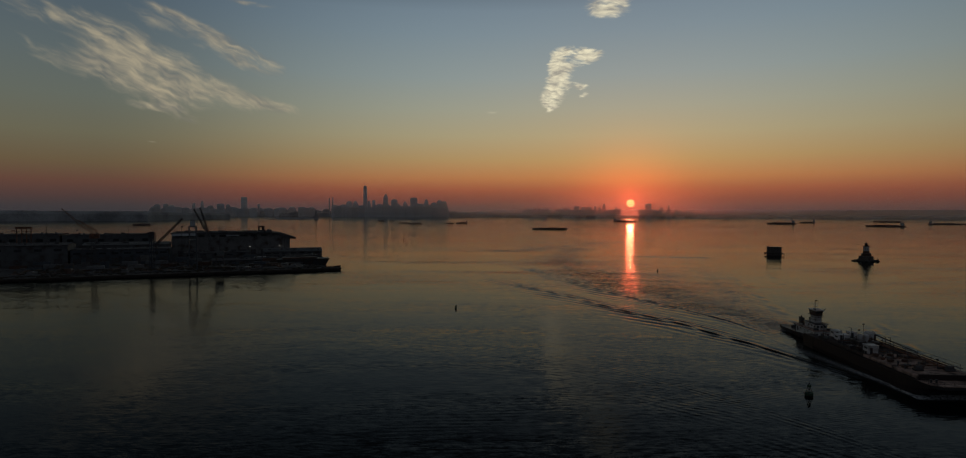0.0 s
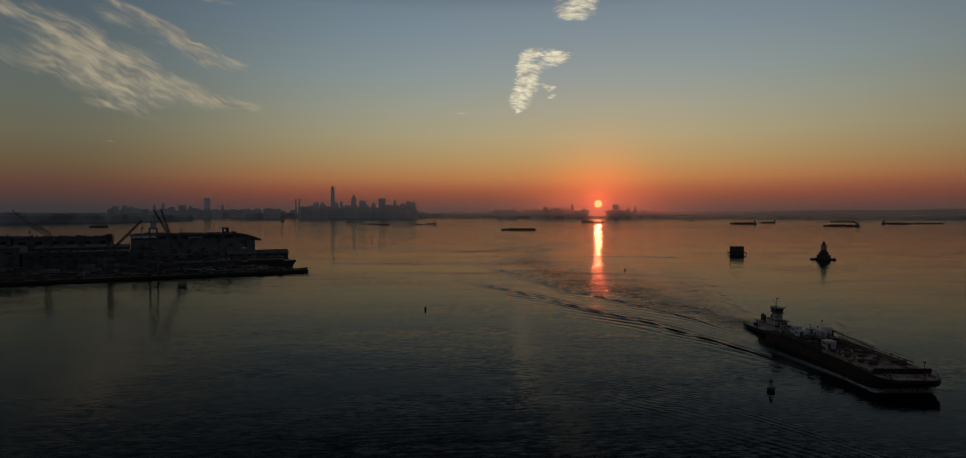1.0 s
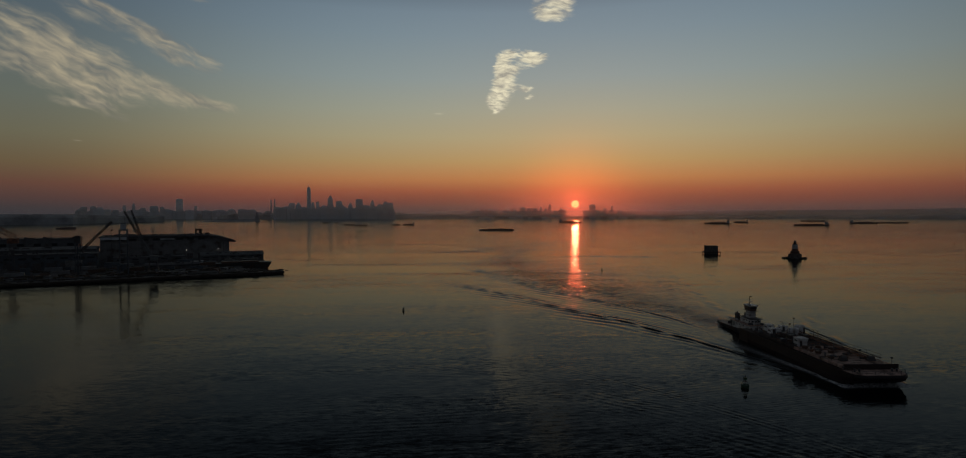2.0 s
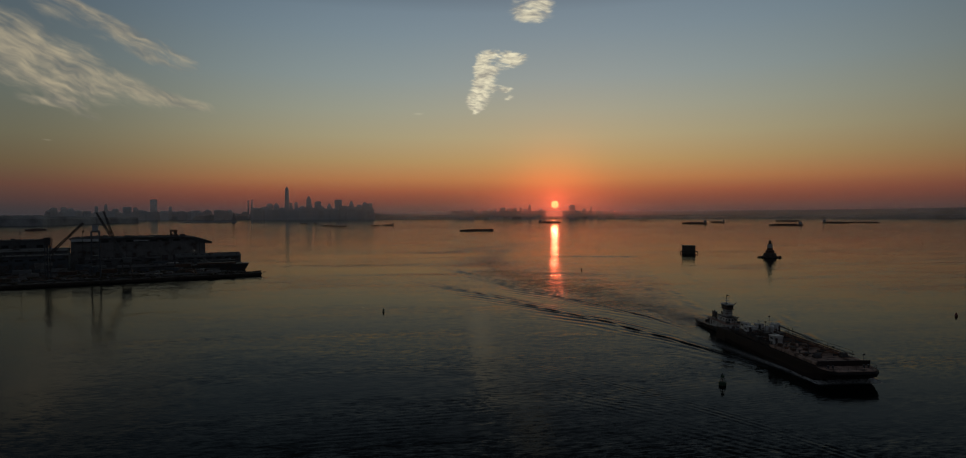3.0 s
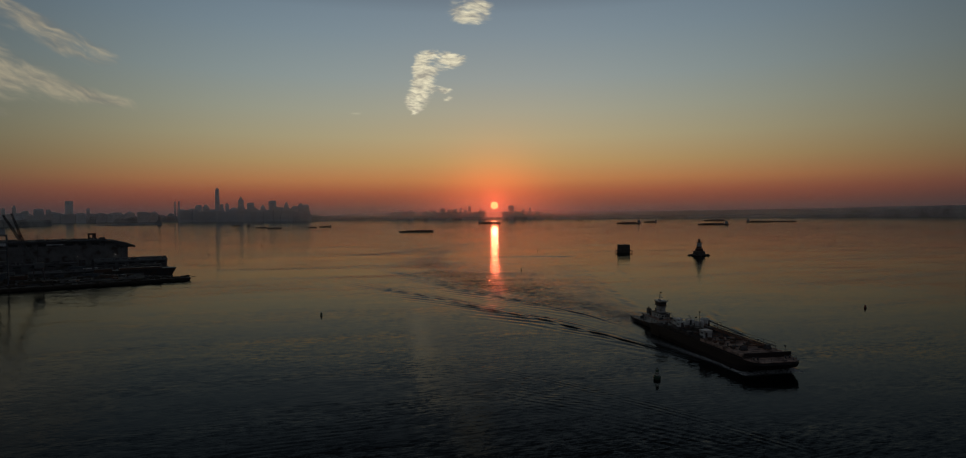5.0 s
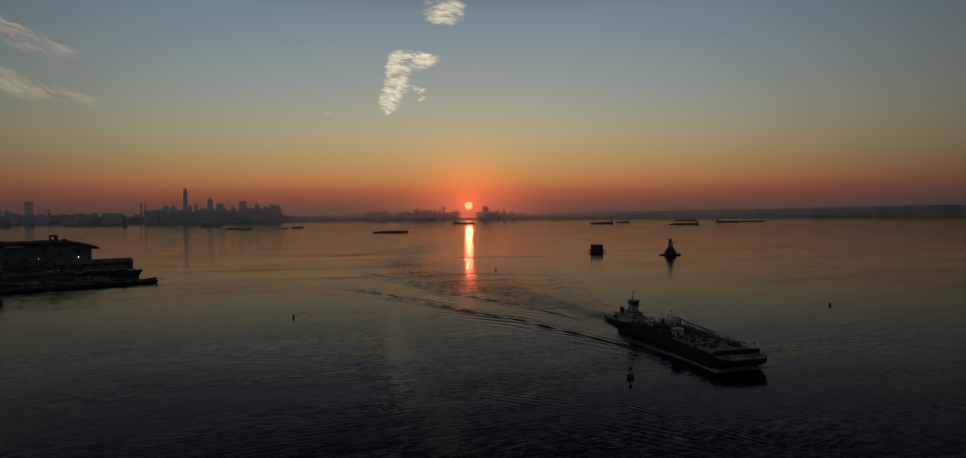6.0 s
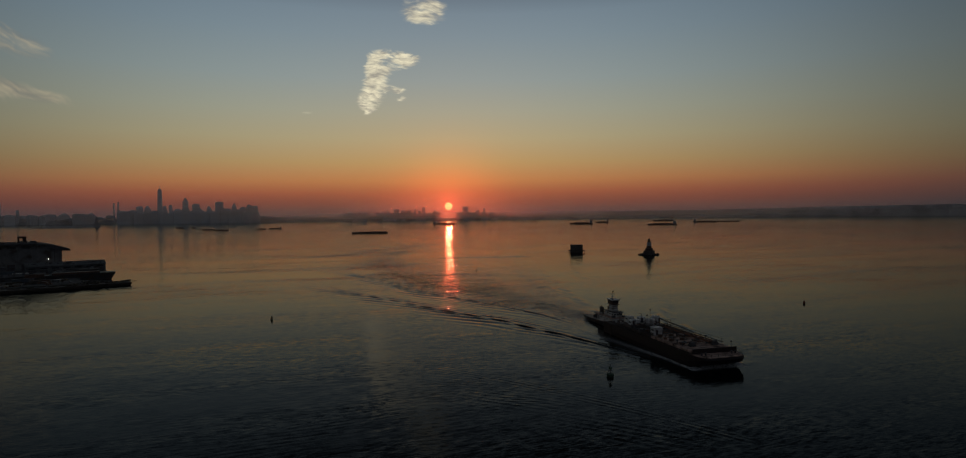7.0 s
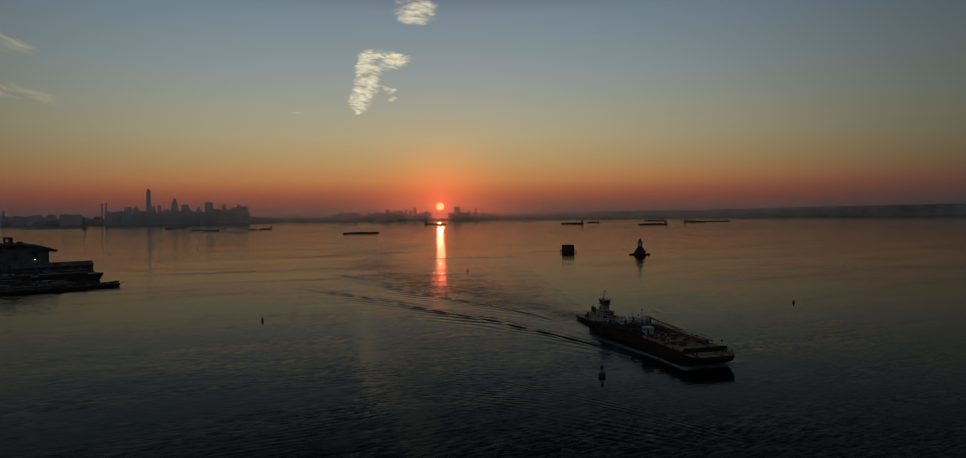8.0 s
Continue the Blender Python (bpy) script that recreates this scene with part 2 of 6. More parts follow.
SHED = paint("corrugated_shed_wall", (0.14, 0.14, 0.145), 0.6, vary=0.3, size=7, stain=(0.06, 0.045, 0.035))
ROOF = paint("tarred_roof", (0.075, 0.075, 0.08), 0.85, vary=0.35, size=9)
ROOF_PALE = paint("pale_metal_roof", (0.5, 0.53, 0.56), 0.4, 0.2, vary=0.2, size=6)
BLUE = paint("faded_blue_paint", (0.06, 0.075, 0.092), 0.6, vary=0.3, size=5, stain=(0.035, 0.03, 0.028))
GREY = paint("haze_grey_ship_paint", (0.13, 0.14, 0.15), 0.55, vary=0.25, size=6, stain=(0.10, 0.08, 0.07))
GREEN_BUOY = paint("green_buoy_paint", (0.02, 0.06, 0.035), 0.55, vary=0.3, size=0.8, stain=(0.05, 0.04, 0.03))
RED_BUOY = paint("red_buoy_paint", (0.22, 0.03, 0.025), 0.55, vary=0.3, size=0.8, stain=(0.10, 0.04, 0.03))


def haze_material():
    m = bpy.data.materials.new("morning_haze")
    m.use_nodes = True
    nt = m.node_tree
    nt.nodes.clear()
    thick = nt.nodes.new("ShaderNodeAttribute")
    thick.attribute_name = "thick"
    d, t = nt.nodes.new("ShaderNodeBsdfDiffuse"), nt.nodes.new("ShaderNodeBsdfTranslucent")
    # the cool air-light is put in as a blue tint of the sheets
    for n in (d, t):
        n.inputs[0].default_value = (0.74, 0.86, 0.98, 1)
    lit, mix = nt.nodes.new("ShaderNodeMixShader"), nt.nodes.new("ShaderNodeMixShader")
    lit.inputs[0].default_value = 0.97
    nt.links.new(d.outputs[0], lit.inputs[1])
    nt.links.new(t.outputs[0], lit.inputs[2])
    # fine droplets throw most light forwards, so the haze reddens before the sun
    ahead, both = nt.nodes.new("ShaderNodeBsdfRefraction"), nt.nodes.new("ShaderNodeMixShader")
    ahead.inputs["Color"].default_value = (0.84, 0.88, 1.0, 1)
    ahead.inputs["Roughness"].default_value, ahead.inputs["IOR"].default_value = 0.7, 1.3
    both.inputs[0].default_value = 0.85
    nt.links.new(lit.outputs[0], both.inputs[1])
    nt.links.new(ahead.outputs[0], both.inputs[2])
    nt.links.new(thick.outputs["Fac"], mix.inputs[0])
    nt.links.new(nt.nodes.new("ShaderNodeBsdfTransparent").outputs[0], mix.inputs[1])
    nt.links.new(both.outputs[0], mix.inputs[2])
    nt.links.new(mix.outputs[0], nt.nodes.new("ShaderNodeOutputMaterial").inputs[0])
    return m


HAZE = haze_material()
LAMP_GLOW = glowing("white_lamp", (1.0, 0.93, 0.8), 11.0)
LAMP_DIM = glowing("dim_lamp", (1.0, 0.93, 0.8), 3.0)


# ---- building blocks ----
def box(bm, x0, x1, y0, y1, z0, z1, bevel=0.0, m=None):
    vs = [bm.verts.new((x, y, z)) for x in (x0, x1) for y in (y0, y1) for z in (z0, z1)]
    fs = [bm.faces.new([vs[i] for i in q]) for q in ((0, 1, 3, 2), (4, 6, 7, 5), (0, 4, 5, 1), (2, 3, 7, 6), (0, 2, 6, 4), (1, 5, 7, 3))]
    if bevel:
        es = list({e for f in fs for e in f.edges})
        r = bmesh.ops.bevel(bm, geom=es, offset=bevel, segments=1, affect="EDGES", profile=0.5)
        vs = list({v for f in r["faces"] for v in f.verts})
    if m is not None:
        for v in vs:
            v.co = m @ v.co
    return bm


def rod(bm, p0, p1, r0, r1=None, n=8, caps=True):
    p0, p1 = Vector(p0), Vector(p1)
    r1 = r0 if r1 is None else r1
    q = (p1 - p0).to_track_quat("Z", "Y")
    rings = []
    for p, r in ((p0, r0), (p1, r1)):
        rings.append([bm.verts.new(p + q @ Vector((r * math.cos(2 * math.pi * i / n), r * math.sin(2 * math.pi * i / n), 0))) for i in range(n)])
    for i in range(n):
        bm.faces.new((rings[0][i], rings[0][(i + 1) % n], rings[1][(i + 1) % n], rings[1][i]))
    if caps:
        bm.faces.new(rings[0][::-1])
        bm.faces.new(rings[1])
    return bm


def lathe(bm, profile, n=16, centre=(0, 0, 0)):
    """profile: (radius, z) from the bottom up."""
    cx, cy, cz = centre
    rings = [[bm.verts.new((cx + r * math.cos(2 * math.pi * i / n), cy + r * math.sin(2 * math.pi * i / n), cz + z)) for i in range(n)] for r, z in profile]
    for a, b in zip(rings, rings[1:]):
        for i in range(n):
            bm.faces.new((a[i], a[(i + 1) % n], b[(i + 1) % n], b[i]))
    bm.faces.new(rings[0][::-1])
    bm.faces.new(rings[-1])
    return bm


def prism(bm, outline, z0, z1, top=None):
    """outline: (x, y) corners, anticlockwise from above. top: another outline for the upper end."""
    lower = [bm.verts.new((x, y, z0)) for x, y in outline]
    upper = [bm.verts.new((x, y, z1)) for x, y in (top or outline)]
    k = len(outline)
    for i in range(k):
        bm.faces.new((lower[i], lower[(i + 1) % k], upper[(i + 1) % k], upper[i]))
    bm.faces.new(lower[::-1])
    bm.faces.new(upper)
    return bm


def B():
    return bmesh.new()


def part(name, bm, material, parent=None, label="", smooth=False):
    me = bpy.data.meshes.new(name)
    bmesh.ops.recalc_face_normals(bm, faces=bm.faces)
    bm.to_mesh(me)
    bm.free()
    me.materials.append(material)
    if smooth:
        me.polygons.foreach_set("use_smooth", [True] * len(me.polygons))
    ob = new(name, me)
    ob.parent = parent
    if label:
        ob["label"] = label
    return ob


def again(ob, m, parent):
    """The same mesh once more, as a part at the pose m."""
    o = new(ob.name.split(".")[0], ob.data)
    o.parent = parent
    o.matrix_local = m
    return o


def thing(name, label, category, m=None, group="", kind=""):
    e = new(name)
    e.empty_display_size = 1.0
    if m is not None:
        e.matrix_world = m
    return tagged(e, label, category, group, kind)


def polar(az, distance, z=0.0):
    a = radians(az)
    return Vector((distance * math.sin(a), distance * math.cos(a), z))


def facing_eye(az, distance, z=0.0, turn=0.0):
    """A pose on the compass line az, whose x runs to the right as seen from the middle of the harbour."""
    return Matrix.Translation(polar(az, distance, z)) @ pose(0, 0, 0, 0, 0, -az + turn)

# ---- the sea ----
def spaced(lo, hi, step, far, growth, gentle):
    mid = list(np.arange(lo, hi + step / 2, step))
    out, s, v = [], step, hi
    while v < far:
        s *= 1.012 if v < gentle else growth
        v += s
        out.append(v)
    inn, s, v = [], step, lo
    while v > -far:
        s *= growth
        v -= s
        inn.append(v)
    return np.array(inn[::-1] + mid + out)


SHIP_X, SHIP_BOW, SHIP_TURN = 127.6, 157.0, -3.5
# crests of the wake on the water: points along each, height, half width
OUTER = [(2, 478), (20, 412), (49, 354), (74, 295), (91, 260), (97, 238), (103, 222), (112, 188), (117, 170)]
INNER = [(30, 590), (40, 520), (51, 490), (72, 396), (84, 355), (98, 322), (105, 302), (115, 268), (119, 236)]
CRESTS = [
    (OUTER, 0.34, 0.95),
    (INNER, 0.28, 0.95),
    ([(218, 940), (143, 850), (99, 716), (82, 610), (80, 508), (93, 435), (104, 370)], 0.22, 6.0),
    ([(222, 1010), (120, 880), (62, 790), (10, 745)], 0.2, 7.0),
    ([(150, 676), (170, 668), (217, 660), (268, 650)], 0.6, 3.2),
    ([(264, 650), (224, 542), (194, 446), (172, 366), (152, 297), (140, 250)], 0.34, 2.2),
    ([(286, 600), (242, 495), (208, 398)], 0.3, 2.6),
    ([(196, 296), (172, 244), (156, 206), (143, 174), (138.5, 161)], 0.42, 1.6),
    ([(188, 292), (166, 244), (151, 206), (141, 178)], 0.26, 1.2),
]
for k, high in ((0.2, 0.07), (0.5, 0.06), (0.83, 0.07), (1.3, 0.09)):
    CRESTS.append(([(ax + (bx - ax) * k, ay + (by - ay) * k) for (ax, ay), (bx, by) in zip(OUTER, INNER)][:8], high, 0.75))


BAY = 2600.0


def swell_rise(d):
    """Beyond the bay's middle the distances are drawn in, and the water rises a little to keep its shore line in place."""
    return 0.0069 * np.maximum(np.asarray(d) - BAY, 0.0)


def sea_sheet():
    xs, near, far = spaced(-16, 195, 0.55, 9000, 1.12, 300), spaced(108, 200, 0.42, 9000, 1.12, 210), spaced(200, 520, 0.68, 9000, 1.12, 950)
    ys = np.concatenate([near[near < 199.8], far[far >= 199.8]])
    X, Y = np.meshgrid(xs, ys)
    Z = np.zeros_like(X)
    foam, ruffle = np.zeros_like(X), np.zeros_like(X)
    for line, high, wide in CRESTS:
        best, place = np.full(X.shape, 1e9), np.zeros_like(X)
        side, run = np.zeros_like(X), np.zeros_like(X)
        gone = 0.0
        for k, ((ax, ay), (bx, by)) in enumerate(zip(line, line[1:])):
            dx, dy = bx - ax, by - ay
            q = np.clip(((X - ax) * dx + (Y - ay) * dy) / (dx * dx + dy * dy), 0, 1)
            ex, ey = X - ax - q * dx, Y - ay - q * dy
            d = np.hypot(ex, ey)
            near = d < best
            best = np.where(near, d, best)
            place = np.where(near, (k + q) / (len(line) - 1), place)
            side = np.where(near, np.sign(ex * dy - ey * dx), side)
            run = np.where(near, gone + q * math.hypot(dx, dy), run)
            gone += math.hypot(dx, dy)
        s = best * side / wide
        fade = (0.85 + 0.25 * np.sin(place * 23 + wide * 9) * np.sin(place * 57 + high * 40)) * np.clip(place * 4, 0, 1) * np.clip((1.02 - place) * 8, 0, 1) * (0.45 + 0.55 * place)
        if line is OUTER or line is INNER:
            # short crests set aslant along the arm, one behind another
            for lean, size, lift, shift, reach_out in ((14, 4.6, 0.17, 2.5, 6.0), (10, 3.1, 0.10, -3.0, 4.5), (17, 6.6, 0.14, 7.0, 9.0)):
                a = radians(lean)
                phase = 6.283 * (best * side * math.cos(a) + run * math.sin(a)) / size
                Z += lift * np.exp(-((best * side - shift) / reach_out) ** 2) * np.sin(phase) * np.clip(place * 3 + 0.25, 0, 1) * np.clip((1.0 - place) * 1.8, 0, 1) * (0.6 + 0.5 * np.sin(run * 0.07 + lean))
        if line[0][0] > 180 and wide < 4:
            # only scattered short crests are left of these arms
            fade = fade * np.clip(2.4 * np.sin(run * 0.21 + wide * 5) * np.sin(run * 0.083 + 1) + 0.25, 0, 1)
        ruffle += (8.0 if wide > 4 else 0.35) * fade * np.exp(-(best / (2.6 * wide)) ** 2)
        Z += high * fade * (np.exp(-s * s) - 0.55 * np.exp(-((s - 1.6) ** 2)) + 0.4 * np.exp(-((s - 3.2) ** 2)) - 0.25 * np.exp(-((s + 2.2) ** 2)))
    # short steep chop inside the wake, and an old swell train in front of it
    left = np.interp(Y, [y for _, y in INNER[::-1]], [x for x, _ in INNER[::-1]])
    right = np.interp(Y, [250, 297, 366, 446, 542, 650], [140, 152, 172, 194, 224, 264])
    wedge = np.clip((X - left + 6) / 8, 0, 1) * np.clip((right - X + 6) / 26, 0, 1) * np.clip((Y - 228) / 12, 0, 1) * np.clip((620 - Y) / 260, 0, 1)
    ruffle += 2.2 * wedge * (0.6 + 0.5 * np.sin(X * 0.11 + Y * 0.05) * np.sin(X * 0.04 - Y * 0.09))
    rng = np.random.default_rng(8)
    chop = np.zeros_like(X)
    for _ in range(26):
        a, size = rng.uniform(-0.75, 0.75) + 0.1, rng.uniform(2.0, 4.6)
        kx, ky = math.sin(a) * 6.283 / size, math.cos(a) * 6.283 / size
        chop += 0.0038 * size * np.sin(kx * X + ky * Y + rng.uniform(0, 6.28))
    Z += wedge * chop * (0.6 + 0.5 * np.sin(X * 0.11 + Y * 0.05) * np.sin(X * 0.04 - Y * 0.09))
    for x0, y0, rx, ry, size, turn, high in ((84, 150, 30, 16, 1.7, 24, 0.028), (58, 158, 26, 16, 1.9, 17, 0.02), (30, 196, 60, 34, 2.9, 15, 0.01), (2, 140, 50, 26, 2.2, -6, 0.01)):
        kx, ky = math.sin(radians(turn)) * 6.283 / size, math.cos(radians(turn)) * 6.283 / size
        bow = 0.0008 * (X - x0) ** 2 + 1.2 * np.sin(0.07 * X + 0.05 * Y)
        Z += 0.8 * high * np.exp(-(((X - x0) / rx) ** 2) - ((Y - y0) / ry) ** 2) * np.sin(kx * X + ky * (Y + bow)) * (0.6 + 0.4 * np.sin(0.13 * X - 0.21 * Y))
    # the fine wave train that an earlier vessel left in front
    px, py, ax, ay = 42.1, 185.9, 89.1, 109.2
    long = math.hypot(ax - px, ay - py)
    run = ((X - px) * (ax - px) + (Y - py) * (ay - py)) / long
    off = ((X - px) * (ay - py) - (Y - py) * (ax - px)) / long + 3.0 * np.sin(run / long * 3.1)
    Z += 0.04 * np.exp(-((off / 3.2) ** 2)) * np.sin(6.283 * (off + 0.05 * run) / 2.0 + 0.6 * np.sin(run * 0.11)) * np.clip(run / 30 + 0.5, 0, 1) * (0.7 + 0.3 * np.sin(run * 0.23))
    Z += 0.022 * np.exp(-(((off - 14) / 9) ** 2)) * np.sin(6.283 * (off + 0.25 * run) / 2.6) * np.clip(run / 30 + 0.5, 0, 1) * (0.6 + 0.4 * np.sin(run * 0.17 + off * 0.1))
    # churned water astern of the tug, and the white moustache at the bow
    ca, sa = math.cos(radians(SHIP_TURN)), math.sin(radians(SHIP_TURN))
    side = (X - SHIP_X) * ca + (Y - SHIP_BOW) * sa
    along = -(X - SHIP_X) * sa + (Y - SHIP_BOW) * ca
    astern = along - 92
    half = 8 + 0.14 * np.clip(astern, 0, 400)
    inside = np.exp(-(((side + 0.22 * np.clip(astern, 0, 300)) / half) ** 2)) * (astern > -4) * np.exp(-np.clip(astern, 0, 500) / 190)
    rng = np.random.default_rng(3)
    Z += inside * 0.07 * rng.standard_normal(X.shape)
    ruffle += 12.0 * inside
    foam += 0.5 * inside * np.exp(-np.clip(astern, 0, 500) / 30)
    hull = np.clip(np.abs(side) - 9.0, 0, 99)
    out = 0.3 + 0.13 * np.clip(along - 12, 0, 60)
    foam += 1.8 * np.exp(-(((hull - out) / (0.8 + 0.03 * np.clip(along, 0, 90))) ** 2)) * (along > 0) * (along < 75) * np.exp(-np.clip(along, 0, 90) / 26)
    Z += 0.3 * np.exp(-(((hull - out) / 1.2) ** 2)) * (along > 0) * np.exp(-np.clip(along, 0, 90) / 35) * (hull > 0)
    foam += 2.4 * np.exp(-(((along + 0.2) / 1.7) ** 2)) * (hull < 1.2)
    Z += 0.35 * np.exp(-(((along - 1.0) / 2.0) ** 2)) * np.exp(-(side / 10) ** 2)
    Z += swell_rise(np.hypot(X, Y))
    ny, nx = X.shape
    verts = np.stack([X, Y, Z], -1).reshape(-1, 3)
    i = np.arange((ny - 1) * nx).reshape(ny - 1, nx)[:, :-1].ravel()
    quads = np.stack([i, i + 1, i + nx + 1, i + nx], -1)
    me = bpy.data.meshes.new("water")
    me.from_pydata(verts.tolist(), [], quads.tolist())
    me.polygons.foreach_set("use_smooth", [True] * len(me.polygons))
    me.attributes.new("foam", "FLOAT", "POINT").data.foreach_set("value", np.clip(foam, 0, 1).ravel().astype(np.float32))
    me.attributes.new("ruffle", "FLOAT", "POINT").data.foreach_set("value", np.clip(ruffle, 0, 12.0).ravel().astype(np.float32))
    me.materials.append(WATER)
    return tagged(new("water", me), "calm dark harbour water with ripples and a ship's wake", "water", kind="structure")


sea_sheet()


# ---- far shores ----
def reach(az, most=4950.0):
    """How far off the far shore lies on the compass line az: it curves away to both sides of the bay."""
    return most / math.cos(radians(max(0.0, az - 18.46, -az)))


def shore(name, label, az0, az1, distance, heights, depth=60.0, material=None, rough=6.0, seed=1, step=0.12, category="shore"):
    """A long low coast: heights are (az, metres) knots of its skyline."""
    r = random.Random(seed)
    bm = B()
    az, rows = az0, []
    while az <= az1 + 1e-6:
        hs = heights
        h = hs[0][1] if az <= hs[0][0] else hs[-1][1]
        for (a, ha), (b, hb) in zip(hs, hs[1:]):
            if a <= az <= b:
                h = ha + (hb - ha) * (az - a) / (b - a)
        h += rough * (noise.noise((az * 2.3, seed, 0)) + 0.7 * noise.noise((az * 9.1, seed, 3))) + r.uniform(-0.25, 0.25) * rough
        h = max(h, 2.0)
        d = distance(az) if callable(distance) else distance
        rows.append([bm.verts.new(polar(az, d + o, z)) for o, z in ((0, -1.0), (1.5, 2.0), (depth * 0.25, h * 0.75), (depth * 0.6, h), (depth, h * 0.6), (depth * 1.3, -1.0))])
        az += step
    for a, b in zip(rows, rows[1:]):
        for i in range(5):
            bm.faces.new((a[i], b[i], b[i + 1], a[i + 1]))
    ob = part(name, bm, material or SHORE)
    return tagged(ob, label, category, kind="structure")


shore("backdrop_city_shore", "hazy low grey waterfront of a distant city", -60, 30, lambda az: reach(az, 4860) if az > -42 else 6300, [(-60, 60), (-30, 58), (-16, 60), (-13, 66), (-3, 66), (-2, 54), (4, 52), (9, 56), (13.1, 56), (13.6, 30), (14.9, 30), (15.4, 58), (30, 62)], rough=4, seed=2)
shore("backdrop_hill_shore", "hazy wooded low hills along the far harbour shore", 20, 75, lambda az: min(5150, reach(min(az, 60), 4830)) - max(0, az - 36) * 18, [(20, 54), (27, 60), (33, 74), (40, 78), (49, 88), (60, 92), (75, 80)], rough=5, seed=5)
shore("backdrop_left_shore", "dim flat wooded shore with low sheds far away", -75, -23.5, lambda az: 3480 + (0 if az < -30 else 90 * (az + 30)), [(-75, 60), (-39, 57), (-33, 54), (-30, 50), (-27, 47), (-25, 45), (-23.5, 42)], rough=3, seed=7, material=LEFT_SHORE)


def haze_bank(label, az0, az1, distance, top, dense):
    """A thin curved sheet standing in for morning haze, thinning out upwards."""
    n, k = 150, 16
    co, thick, quads = [], [], []
    for i in range(n + 1):
        for j in range(k + 1):
            v = j / k
            az = az0 + (az1 - az0) * i / n
            co.append(polar(az, distance(az) + 40 * v, -0.5 + top * v ** 1.5))
            thick.append(dense * (1 - v) ** 1.4 * min(1, top * v ** 1.5 / 42) * min(1, 6 * (n - i) / n) * min(1, max(0.14, (az + 30) / 32)))
    for i in range(n):
        for j in range(k):
            a = i * (k + 1) + j
            quads.append((a, a + k + 1, a + k + 2, a + 1))
    me = bpy.data.meshes.new("backdrop_haze")
    me.from_pydata(co, [], quads)
    me.polygons.foreach_set("use_smooth", [True] * len(me.polygons))
    me.attributes.new("thick", "FLOAT", "POINT").data.foreach_set("value", thick)
    me.materials.append(HAZE)
    return tagged(new("backdrop_haze", me), label, "haze", kind="structure")


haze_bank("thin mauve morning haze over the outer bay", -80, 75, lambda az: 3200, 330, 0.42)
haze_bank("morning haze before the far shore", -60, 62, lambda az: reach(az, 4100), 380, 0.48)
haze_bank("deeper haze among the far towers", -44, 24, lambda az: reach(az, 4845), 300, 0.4)


